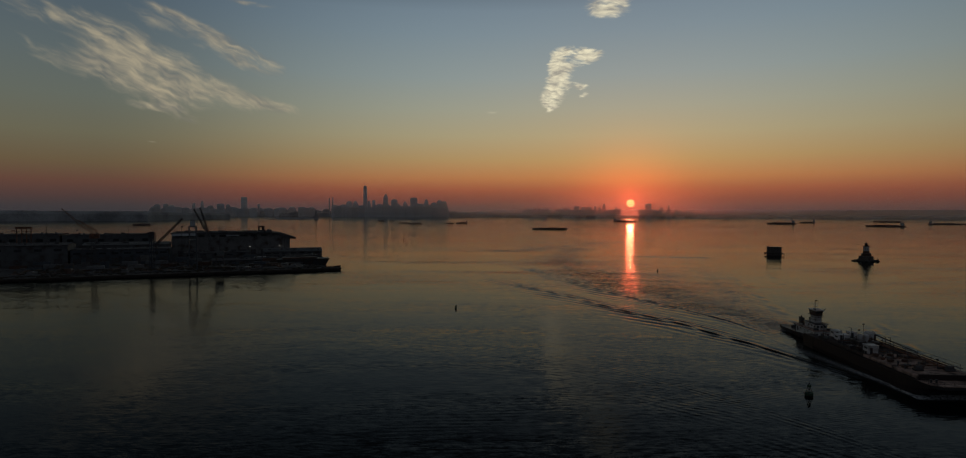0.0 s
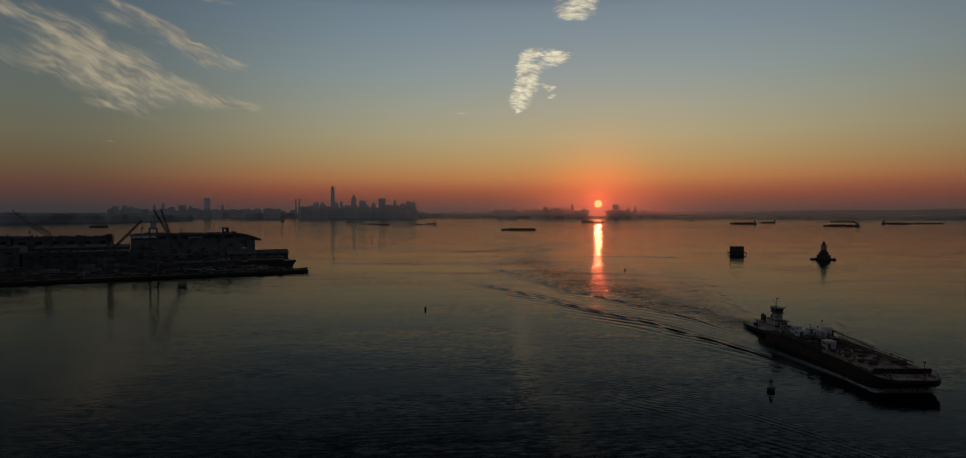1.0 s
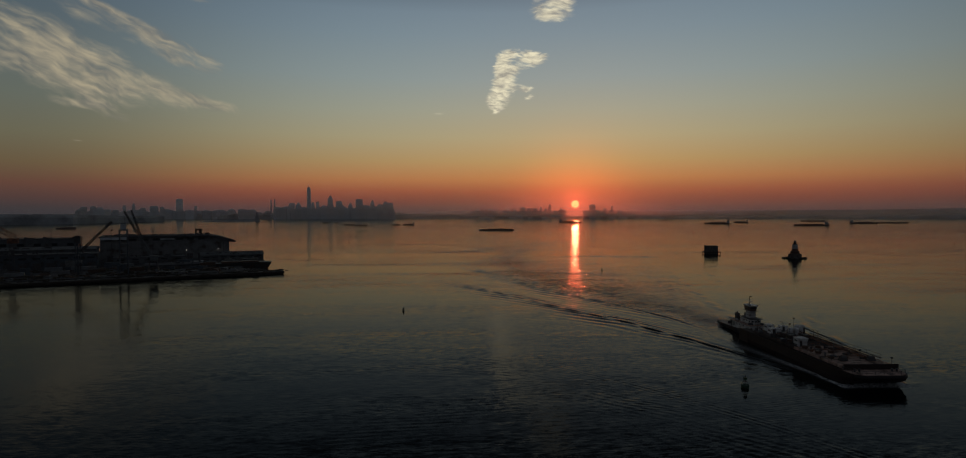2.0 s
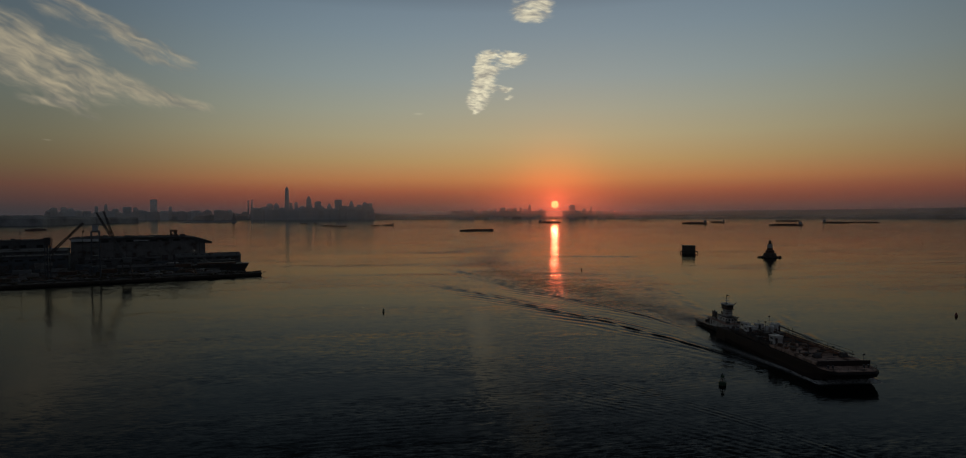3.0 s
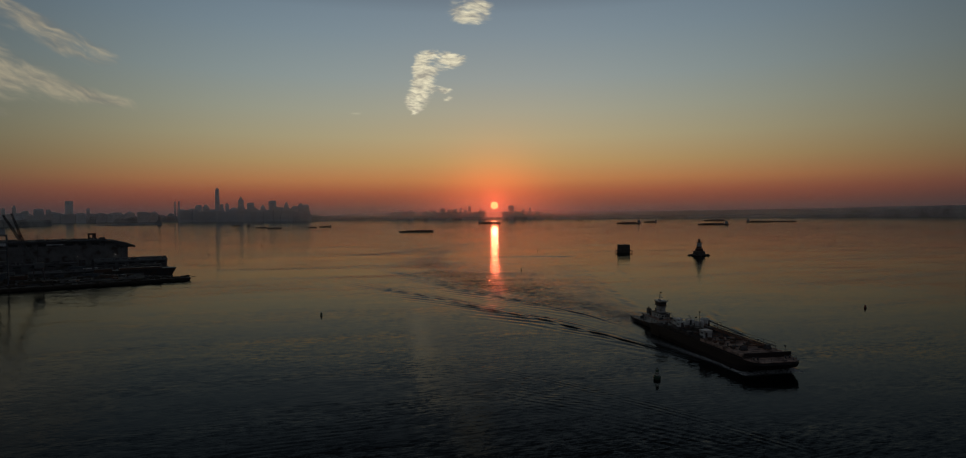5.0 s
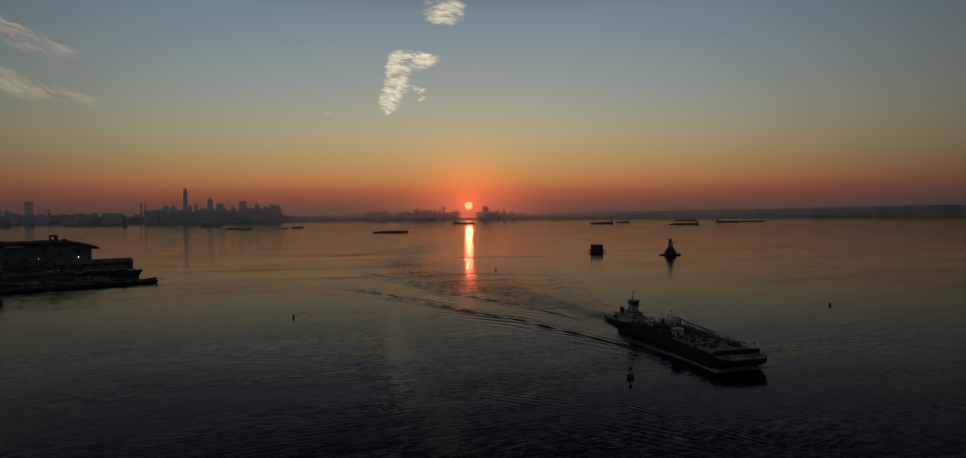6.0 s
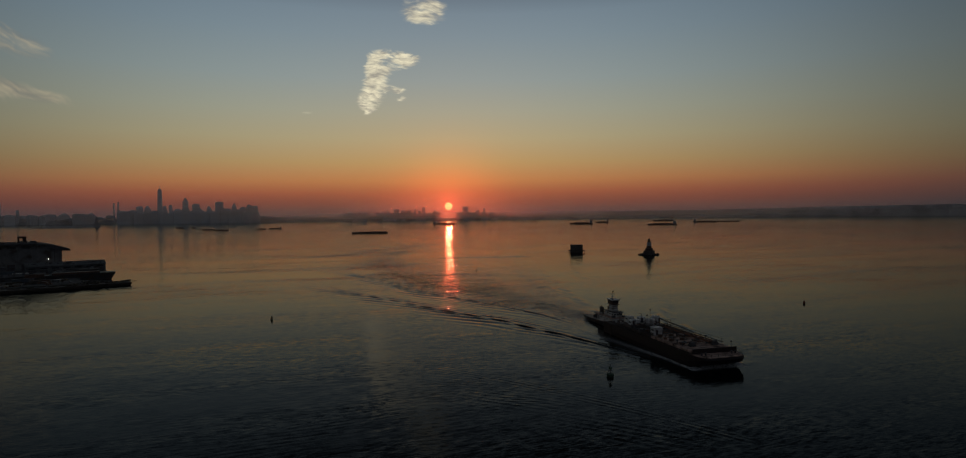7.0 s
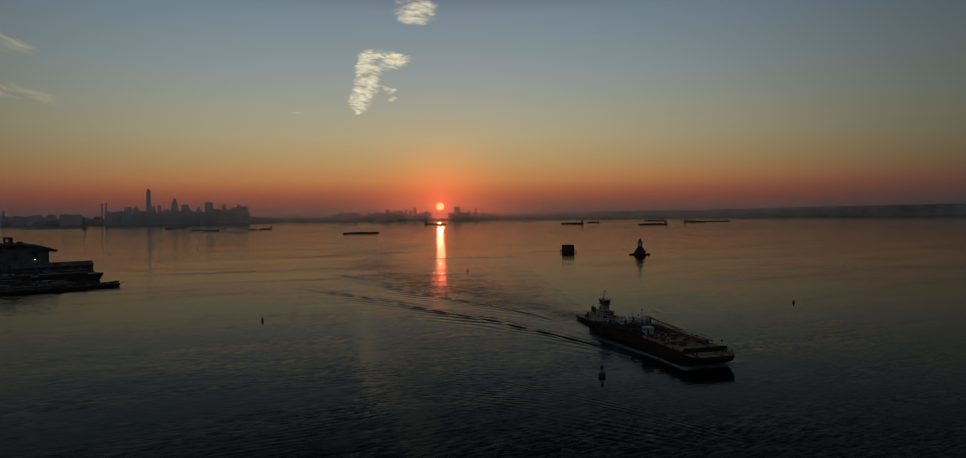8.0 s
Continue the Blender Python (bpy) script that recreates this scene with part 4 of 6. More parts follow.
    for y in (6.5, 12, 17.5, 23, 28.5, 34, 39.5):
        part("catwalk_post", rod(B(), (w - 1.5, y, 5.5), (w - 1.5, y, 7.3), 0.06, n=6), STEEL, e)
    part("catwalk_rail", rod(B(), (w - 1.5, 6.5, 7.3), (w - 1.5, 39.5, 7.3), 0.05, n=6), STEEL, e)
    for i, (x, y) in enumerate(((-6, 9), (-6, 15), (-6.2, 21.5), (-1.5, 9), (-1.5, 15.5), (-1.5, 22), (-1.6, 29), (1.0, 12), (0.8, 19), (-5.8, 30.5))):
        h = part("tank_hatch", lathe(B(), [(0.8, 5.5), (0.8, 6.1), (0.95, 6.12), (0.95, 6.25), (0.3, 6.4)], 12, (x, y, 0)), BROWN, e)
        part("vent_pipe", rod(B(), (x + 1.3, y + 0.5, 5.5), (x + 1.3, y + 0.5, 7.0 + 0.3 * (i % 3)), 0.12, n=8), STEEL, e)
    # winches and bitts at the bow
    for x in (-4.2, 4.4):
        q = part("windlass", rod(B(), (x - 0.9, 6.2, 6.4), (x + 0.9, 6.2, 6.4), 0.55, n=12), STEEL, e)
        part("windlass_frame", box(B(), x - 1.2, x + 1.2, 5.6, 6.9, 5.5, 6.1, 0.05), STEEL, q)
    for x, y, z in ((-6.2, -1.5, 4.34), (-4.8, -1.5, 4.34), (4.8, -1.5, 4.34), (6.2, -1.5, 4.34), (-7.6, 24, 5.5), (-7.6, 25.2, 5.5), (7.4, 46, 5.5), (7.4, 47.2, 5.5), (-7.6, 48, 5.5), (-7.6, 49.2, 5.5)):
        part("bitt", lathe(B(), [(0.28, z), (0.25, z + 0.75), (0.36, z + 0.78), (0.36, z + 0.9)], 10, (x, y, 0)), STEEL, e)
    for x, y, h in ((8.0, 2.6, 1.6), (2.5, 8.2, 2.6), (-2.5, 36, 5.0), (4.5, 45, 5.2), (-6.5, 49.8, 3.6)):
        q = part("light_post", rod(B(), (x, y, 5.4 if y > 4 else 4.3), (x, y, 5.4 + h), 0.08, 0.06, 6), STEEL, e)
        part("floodlight", box(B(), x - 0.3, x + 0.3, y - 0.2, y + 0.2, 5.4 + h, 5.8 + h, 0.05), STEEL, q)
    # deck houses and tanks
    def house(name, x0, x1, y0, y1, z1, label):
        h = part(name, box(B(), x0, x1, y0, y1, 5.5, z1, 0.08), WHITE, e, label)
        part("house_roof", box(B(), x0 - 0.15, x1 + 0.15, y0 - 0.15, y1 + 0.15, z1, z1 + 0.12, 0.03), WHITE, h)
        part("door", box(B(), x0 + 0.5, x0 + 1.3, y0 - 0.06, y0 + 0.02, 5.6, 7.5, 0.02), STEEL, h)
        part("grille", box(B(), x0 - 0.05, x0 + 0.03, y0 + 0.6, y1 - 0.6, z1 - 1.1, z1 - 0.5, 0.02), STEEL, h)
        return h
    house("generator_house", -6.9, -3.6, 23.8, 26.6, 8.1, "white box-like generator house")
    house("pump_house", -5.4, -1.6, 42.4, 45.2, 7.4, "white pump house with a flat roof")
    house("store", 0.6, 3.2, 46.2, 48.6, 7.5, "white deck store")
    house("engine_casing", -4.2, -1.6, 47.0, 49.8, 7.9, "white engine casing")
    for x, y in ((0.6, 40.5), (2.6, 40.5), (6.3, 43.6), (6.3, 45.8), (7.4, 44.7)):
        part("deck_tank", lathe(B(), [(0.85, 5.5), (0.9, 5.7), (0.9, 7.9), (0.6, 8.3), (0.15, 8.4)], 14, (x, y, 0)), WHITE, e)
    # small deck gear
    r = random.Random(12)
    for i in range(26):
        x, y = r.uniform(-6.4, 2.2), r.uniform(6.5, 37)
        if i % 3 == 0:
            part("valve_wheel", lathe(B(), [(0.05, 5.3), (0.05, 6.0), (0.32, 6.02), (0.32, 6.1), (0.05, 6.12)], 8, (x, y, 0)), RUST, e)
        elif i % 3 == 1:
            part("vent_cowl", lathe(B(), [(0.2, 5.3), (0.2, 6.2), (0.38, 6.3), (0.34, 6.55), (0.1, 6.65)], 8, (x, y, 0)), STEEL, e)
        else:
            part("deck_chest", box(B(), x - 0.5, x + 0.5, y - 0.3, y + 0.3, 5.3, 5.3 + r.uniform(0.5, 1.0), 0.04), STEEL if i % 2 else RUST, e)
    for y in (10.5, 18.5, 26.5, 34.5):
        part("cross_pipe", rod(B(), (-6.8, y, 5.75), (5.6, y, 5.75), 0.14, n=6), RUST, e)
    for i in range(14):
        part("side_stanchion", rod(B(), (-8.75, 6 + i * 3.6, 4.9), (-8.75, 6 + i * 3.6, 5.9), 0.04, n=5), STEEL, e)
    part("side_rail", rod(B(), (-8.75, 6, 5.9), (-8.75, 52.8, 5.9), 0.035, n=5), STEEL, e)
    # tangle of pipes, vents and lockers before the tug
    for i in range(46):
        x, y, h = r.uniform(-7.4, 6.8), r.uniform(31, 51), r.uniform(0.8, 3.0)
        if i % 4 == 0:
            part("riser_pipe", rod(B(), (x, y, 5.2), (x, y, 5.3 + h), 0.13, n=6), STEEL, e)
        elif i % 4 == 1:
            part("locker", box(B(), x - r.uniform(0.4, 0.9), x + 0.5, y - 0.5, y + r.uniform(0.3, 0.8), 5.2, 5.3 + h * 0.5, 0.05), (STEEL, RUST, GREY)[i % 3], e)
        elif i % 4 == 2:
            part("pipe_bend", rod(B(), (x, y, 5.3 + h * 0.4), (x + r.uniform(-2, 2), y + r.uniform(-3, 3), 5.5 + h * 0.4), 0.13, n=6), RUST, e)
        else:
            part("gooseneck_vent", lathe(B(), [(0.18, 5.2), (0.18, 5.3 + h * 0.5), (0.36, 5.45 + h * 0.5), (0.1, 5.7 + h * 0.5)], 8, (x, y, 0)), (WHITE, STEEL)[i % 2], e)
    for x in (-6.9, -6.1, -5.3):
        part("deck_pipe", rod(B(), (x, 27.5, 5.75), (x, 41.5, 5.75), 0.16, n=6), STEEL, e)
    for i, y in enumerate((28.2, 31.0, 33.8, 36.6, 39.4)):
        part("pipe_trestle", box(B(), -7.3, -4.9, y - 0.1, y + 0.1, 5.3, 6.15 + 0.25 * (i % 2), 0.03), STEEL, e)
    for x0, y0, dx, dy, z in ((-4.4, 28.2, 2.0, 3.4, 6.7), (-4.2, 33.0, 2.6, 2.4, 7.1), (-1.2, 31.5, 2.2, 4.2, 6.5), (-3.9, 37.2, 1.8, 2.6, 6.9), (1.4, 33.8, 2.4, 3.0, 6.8), (-1.0, 38.0, 2.2, 2.4, 6.4)):
        q = part("machinery_box", box(B(), x0, x0 + dx, y0, y0 + dy, 5.3, z, 0.08), DECK_DARK, e)
        part("machinery_lid", box(B(), x0 + 0.2, x0 + dx - 0.2, y0 + 0.2, y0 + dy - 0.2, z, z + 0.15, 0.04), STEEL, q)
    for x, y, h in ((5.8, 33.0, 3.6), (-0.4, 43.6, 4.4), (6.6, 36.5, 3.0)):
        q = part("davit", rod(B(), (x, y, 5.2), (x, y, 5.3 + h), 0.14, 0.1, 6), STEEL, e)
        part("davit_arm", rod(B(), (x, y, 5.3 + h), (x - 1.4, y - 0.8, 5.6 + h), 0.09, n=6), STEEL, q)
    # crane with its jib laid forward along the deck
    q = part("hose_crane_post", rod(B(), (3.4, 37.0, 5.5), (3.4, 37.0, 9.0), 0.35, 0.28, 10), STEEL, e)
    part("hose_crane_jib", rod(B(), (3.4, 37.0, 8.9), (6.5, 22.5, 6.9), 0.26, 0.16, 8), STEEL, q)
    for y in (11, 19, 27):
        part("hose_coil", lathe(B(), [(0.5, 5.5), (0.95, 5.6), (0.95, 5.9), (0.5, 6.0)], 14, (-3.8, y, 0)), STEEL, e)


barge()


# ---- the tug in the barge's notch ----
def tug():
    e = thing("tugboat", "dark tugboat with white deckhouses and a tall raised wheelhouse", "tugboat", pose(SHIP_X, SHIP_BOW, 0, 0, 0, SHIP_TURN) @ pose(0, 60, 0) @ Matrix.Diagonal((0.84, 1.05, 0.82, 1)))
    bm = B()
    prof = [(0.0, 1.6, 3.4), (3.0, 4.0, 3.0), (8.0, 5.0, 2.5), (20.0, 5.2, 1.7), (30.0, 4.8, 1.3), (34.5, 3.6, 1.4)]
    rings = []
    for y, half, top in prof:
        rings.append([bm.verts.new(p) for p in ((-half, y, top), (-half * 0.97, y, 0.8), (-half * 0.8, y, -1.2), (half * 0.8, y, -1.2), (half * 0.97, y, 0.8), (half, y, top))])
    for a, b in zip(rings, rings[1:]):
        for i in range(6):
            bm.faces.new((a[i], a[(i + 1) % 6], b[(i + 1) % 6], b[i]))
    bm.faces.new(rings[0])
    bm.faces.new(rings[-1][::-1])
    part("hull", bm, HULL_BLACK, e, "black steel tug hull")
    for s in (-1, 1):
        bm = B()
        for (y0, h0, t0), (y1, h1, t1) in zip(prof, prof[1:]):
            vs = [bm.verts.new(p) for p in ((s * h0, y0, t0), (s * h1, y1, t1), (s * h1, y1, t1 + 0.55), (s * h0, y0, t0 + 0.55), (s * (h0 - 0.15), y0, t0), (s * (h1 - 0.15), y1, t1), (s * (h1 - 0.15), y1, t1 + 0.55), (s * (h0 - 0.15), y0, t0 + 0.55))]
            for f in ((0, 1, 2, 3), (4, 7, 6, 5), (3, 2, 6, 7), (0, 4, 5, 1), (0, 3, 7, 4), (1, 5, 6, 2)):
                bm.faces.new([vs[i] for i in f])
        part("bulwark", bm, HULL_BLACK, e)
    part("stern_fender", rod(B(), (-3.5, 34.6, 1.0), (3.5, 34.6, 1.0), 0.45, n=10), HULL_BLACK, e, "black rubber stern fender")
    part("lower_deckhouse", box(B(), -3.5, 3.5, 6.5, 21.0, 1.5, 5.4, 0.25), WHITE, e, "white lower deckhouse")
    part("boat_deck", box(B(), -4.5, 4.5, 5.8, 22.0, 5.4, 5.8, 0.05), DECK, e)
    part("upper_deckhouse", box(B(), -2.6, 2.6, 7.2, 15.5, 5.8, 8.3, 0.25), WHITE, e, "white upper deckhouse")
    part("bridge_deck", box(B(), -3.0, 3.0, 6.6, 16.2, 8.3, 8.58, 0.05), STEEL, e)
    t = part("wheelhouse_tower", box(B(), -1.5, 1.5, 9.6, 13.0, 8.58, 12.2, 0.15), WHITE, e, "white tower that carries the wheelhouse")
    bm = B()
    prism(bm, [(-1.5, 9.2), (1.5, 9.2), (1.8, 10.2), (1.8, 13.3), (-1.8, 13.3), (-1.8, 10.2)], 12.2, 14.4, [(-1.65, 9.0), (1.65, 9.0), (1.95, 10.0), (1.95, 13.5), (-1.95, 13.5), (-1.95, 10.0)])
    wh = part("wheelhouse", bm, BROWN, e, "dark wheelhouse with windows all round")
    part("wheelhouse_deck", box(B(), -2.15, 2.15, 8.5, 14.0, 12.05, 12.2, 0.04), STEEL, e)
    for x in (-1.05, 0, 1.05):
        part("window", box(B(), x - 0.45, x + 0.45, 9.0, 9.12, 13.2, 14.1, 0.02), PANE, wh)
    for s in (-1, 1):
        for y in (10.8, 12.4):
            part("window", box(B(), s * 1.9 - 0.06, s * 1.9 + 0.06, y - 0.6, y + 0.6, 13.2, 14.1, 0.02), PANE, wh)
    part("wheelhouse_roof", box(B(), -2.2, 2.2, 8.6, 13.9, 14.4, 14.85, 0.08), WHITE, wh)
    m = part("mast", rod(B(), (0, 12.2, 14.85), (0, 12.2, 19.2), 0.16, 0.08, 8), STEEL, e)
    part("mast_yard", rod(B(), (-1.6, 12.2, 17.6), (1.6, 12.2, 17.6), 0.07, n=6), STEEL, m)
    part("radar_bar", box(B(), -1.1, 1.1, 11.4, 11.65, 16.2, 16.45, 0.04), WHITE, m)
    part("radar_dome", lathe(B(), [(0.3, 14.85), (0.42, 15.1), (0.42, 15.5), (0.2, 15.75)], 12, (-1.4, 11.0, 0)), WHITE, m)
    for x in (-1.5, 1.5):
        part("aerial", rod(B(), (x, 12.2, 17.6), (x, 12.2, 19.0), 0.03, n=5), STEEL, m)
    part("signal_flag", box(B(), 0.1, 1.0, 12.18, 12.21, 18.6, 19.1), HULL_RED, m)
    for s in (-1, 1):
        f = part("funnel", prism(B(), [(s * 2.4 - 0.7, 17.2), (s * 2.4 + 0.7, 17.2), (s * 2.4 + 0.7, 19.4), (s * 2.4 - 0.7, 19.4)], 5.8, 9.4), STEEL, e, "dark exhaust funnel")
        part("exhaust", rod(B(), (s * 2.4, 18.3, 9.4), (s * 2.4, 18.5, 10.2), 0.28, n=8), STEEL, f)
        for y in (8.0, 10.2, 12.4):
            part("window", box(B(), s * 2.6 - 0.05, s * 2.6 + 0.05, y - 0.4, y + 0.4, 6.9, 7.7, 0.02), PANE, e)
        for y in (8.5, 11.5, 14.5, 17.5):
            part("porthole", rod(B(), (s * 3.47, y, 4.3), (s * 3.53, y, 4.3), 0.28, n=10), PANE, e)
        part("side_door", box(B(), s * 3.5 - 0.05, s * 3.5 + 0.05, 19.0, 19.9, 2.6, 4.7, 0.02), STEEL, e)
        # rails
        for i in range(9):
            y = 6.0 + i * 2.0
            part("rail_post", rod(B(), (s * 4.4, y, 5.8), (s * 4.4, y, 6.9), 0.04, n=5), STEEL, e)
        part("rail", rod(B(), (s * 4.4, 6.0, 6.9), (s * 4.4, 22.0, 6.9), 0.04, n=5), STEEL, e)
        part("life_raft", rod(B(), (s * 3.6, 16.2, 6.4), (s * 3.6, 17.6, 6.4), 0.4, n=10), WHITE, e)
        for y in (9, 15, 21, 27):
            part("tyre_fender", rod(B(), (s * 5.15, y, 1.0), (s * 5.45, y, 1.0), 0.55, n=12), HULL_BLACK, e)
    for x, y, z in ((-2.6, 6.44, 3.2), (0.2, 6.44, 3.2), (2.4, 6.44, 3.2)):
        part("front_door", box(B(), x - 0.45, x + 0.45, y - 0.04, y + 0.1, z - 1.0, z + 1.0, 0.02), STEEL, e)
    for x in (-3.4, -2.4, 2.4, 3.4):
        part("deck_locker", box(B(), x - 0.4, x + 0.4, 6.0, 6.9, 5.8, 6.8, 0.05), STEEL, e)
    for i in range(7):
        part("bridge_rail_post", rod(B(), (-2.9 + i * 0.966, 6.7, 8.58), (-2.9 + i * 0.966, 6.7, 9.6), 0.05, n=5), STEEL, e)
    part("bridge_rail", rod(B(), (-2.9, 6.7, 9.6), (2.9, 6.7, 9.6), 0.05, n=5), STEEL, e)
    for z, w in ((10.0, 1.85), (11.2, 1.75)):
        part("tower_platform", box(B(), -w, w, 9.2, 13.4, z, z + 0.14, 0.03), BROWN, e)
    part("searchlight", rod(B(), (-1.9, 8.6, 15.2), (-1.9, 9.3, 15.2), 0.3, n=10), STEEL, e)
    part("monitor", rod(B(), (1.9, 9.0, 14.85), (2.3, 8.0, 15.8), 0.16, 0.1, 8), STEEL, e)
    for x in (-1.6, 0, 1.6):
        part("front_window", box(B(), x - 0.5, x + 0.5, 7.12, 7.24, 6.9, 7.7, 0.02), PANE, e)
    part("towing_winch", rod(B(), (-1.3, 24.5, 2.6), (1.3, 24.5, 2.6), 0.8, n=12), STEEL, e)
    part("winch_bed", box(B(), -1.7, 1.7, 23.6, 25.4, 1.3, 2.2, 0.06), STEEL, e)
    part("tow_bitts", box(B(), -1.0, 1.0, 29.0, 29.5, 1.2, 2.8, 0.08), STEEL, e)
    part("deck_crane", rod(B(), (2.6, 21.5, 5.8), (1.0, 26.5, 8.2), 0.14, 0.1, 8), STEEL, e)


tug()


# ---- the dockyard ----
DOCK = Matrix.Translation((-118, 481.5, 0)) @ pose(0, 0, 0, 0, 0, 23.1)  # x along the quay towards its end, y inland


def dock(x, y, z=0.0, turn=0.0):
    return DOCK @ pose(x, y, z, 0, 0, turn)


def quay():
    e = thing("quay", "long low concrete wharf on dark timber piles", "wharf", dock(3.7, 21.5), kind="structure")
    part("deck", box(B(), -420, 0, 0, 12, 1.5, 2.4, 0.12), CONCRETE, e)
    part("wall", box(B(), -420, -0.2, 0.9, 12, -2, 1.5), CONCRETE, e)
    part("fender_beam", box(B(), -420, 0.3, -0.5, 0.02, 0.9, 2.2, 0.06), TIMBER, e)
    pile = part("pile", rod(B(), (0, 0.5, -2), (0, 0.5, 1.5), 0.28, n=8), TIMBER, e)
    pile.matrix_local = pose(-0.6, 0, 0)
    for i in range(1, 90):
        again(pile, pose(-0.6 - i * 4.2, 0, 0), e)
    bollard = part("bollard", lathe(B(), [(0.3, 2.4), (0.25, 3.0), (0.4, 3.1), (0.35, 3.3)], 10), STEEL, e)
    bollard.matrix_local = pose(-5, 1.2, 0)
    for i in range(1, 16):
        again(bollard, pose(-5 - i * 17, 1.2, 0), e)


quay()
yard = part("dockyard_ground", prism(B(), [(-460, 33.5), (-30, 33.5), (-20, 48), (-26, 70), (-14, 110), (4, 128), (6, 190), (-6, 270), (-90, 330), (-460, 330)], -2, 3.0), ASPHALT)
yard.matrix_world = DOCK
tagged(yard, "dark flat dockyard ground of stained asphalt", "ground", kind="structure")
bank = B()
rubble(bank, 20, 12, 110, 1.4, 9, z=0.4, ring=0.2)
bank = part("rubble_bank", bank, ROCK)
bank.matrix_world = dock(-26, 50, 0.4)
tagged(bank, "dark rubble bank along the dock's edge", "rocks", kind="stuff")


def shed(name, m, sx, sy, wall, ridge, label, walls=None, roof=None, bays=0, flat=False):
    """A dock building: walls, a pitched or flat roof, doors and strip windows on the quay side. m: at its front left corner."""
    e = thing(name, label, "warehouse", m)
    part("wall_shell", box(B(), 0, sx, 0, sy, 0, wall, 0.06), walls or SHED_DARK, e)
    bm = B()
    if flat:
        box(bm, -0.4, sx + 0.4, -0.4, sy + 0.4, wall, wall + 0.7, 0.08)
    else:
        f = [bm.verts.new(p) for p in ((-0.6, -0.8, wall - 0.1), (-0.6, sy / 2, ridge), (-0.6, sy + 0.8, wall - 0.1), (-0.6, sy + 0.8, wall + 0.25), (-0.6, sy / 2, ridge + 0.4), (-0.6, -0.8, wall + 0.25))]
        g = [bm.verts.new((sx + 0.6, v.co.y, v.co.z)) for v in f]
        for i in range(6):
            bm.faces.new((f[i], f[(i + 1) % 6], g[(i + 1) % 6], g[i]))
        bm.faces.new(f)
        bm.faces.new(g[::-1])
        gable = B()
        for x in (0.05, sx - 0.05):
            a = [gable.verts.new(p) for p in ((x - 0.05, 0.1, wall), (x - 0.05, sy - 0.1, wall), (x - 0.05, sy / 2, ridge - 0.1), (x + 0.05, 0.1, wall), (x + 0.05, sy - 0.1, wall), (x + 0.05, sy / 2, ridge - 0.1))]
            for q in ((0, 1, 2), (3, 5, 4), (0, 3, 4, 1), (1, 4, 5, 2), (2, 5, 3, 0)):
                gable.faces.new([a[i] for i in q])
        part("gable_pair", gable, walls or SHED_DARK, e)
    part("roof", bm, roof or ROOF, e)
    r = random.Random(int(sx * 7 + sy))
    for i in range(bays + 3):
        x, w, h = r.uniform(1, sx - 8), r.choice((0.8, 1.5, 3.0, 7.0)) * r.uniform(0.7, 1.2), r.uniform(0.4, 2.0)
        base = wall + 0.6 if flat else wall + 0.2
        part("roof_vent", box(B(), x, x + w, sy * 0.25, sy * 0.25 + min(4, w), base, base + h + (0 if flat else (ridge - wall) * 0.5), 0.1), ROOF, e)
    top = wall + 0.65 if flat else wall + 0.1
    for i in range(int(sx / 7)):
        x, y, h = r.uniform(1, sx - 3), r.uniform(1.0, sy * 0.3), r.uniform(0.6, 2.4)
        top = wall + (0.65 if flat else 0.2 + (ridge - wall) * y / (sy * 0.5) - 0.3)
        if i % 3 == 0:
            part("roof_tank", lathe(B(), [(0.9, top), (0.9, top + h), (0.5, top + h + 0.3)], 10, (x, y, 0)), SHED, e)
        elif i % 3 == 1:
            part("roof_cowl", prism(B(), [(x, y), (x + 1.6, y), (x + 1.6, y + 1.2), (x, y + 1.2)], top, top + h, [(x + 0.3, y + 0.2), (x + 1.2, y + 0.2), (x + 1.2, y + 1.0), (x + 0.3, y + 1.0)]), ROOF, e)
        else:
            part("roof_pole", rod(B(), (x, y, top), (x + r.uniform(-0.3, 0.3), y, top + h * 2.2), 0.09, n=5), STEEL, e)
    for i in range(bays):
        x = sx * (i + 0.5) / bays
        k = min(3.0, sx / bays * 0.34)
        part("loading_door", box(B(), x - k, x + k, -0.12, 0.02, 0.1, min(wall * 0.55, 5.5), 0.03), STEEL, e)
        part("strip_window", box(B(), x - k * 0.9, x + k * 0.9, -0.08, 0.02, wall * 0.7, wall * 0.82, 0.02), PANE, e)
    return e


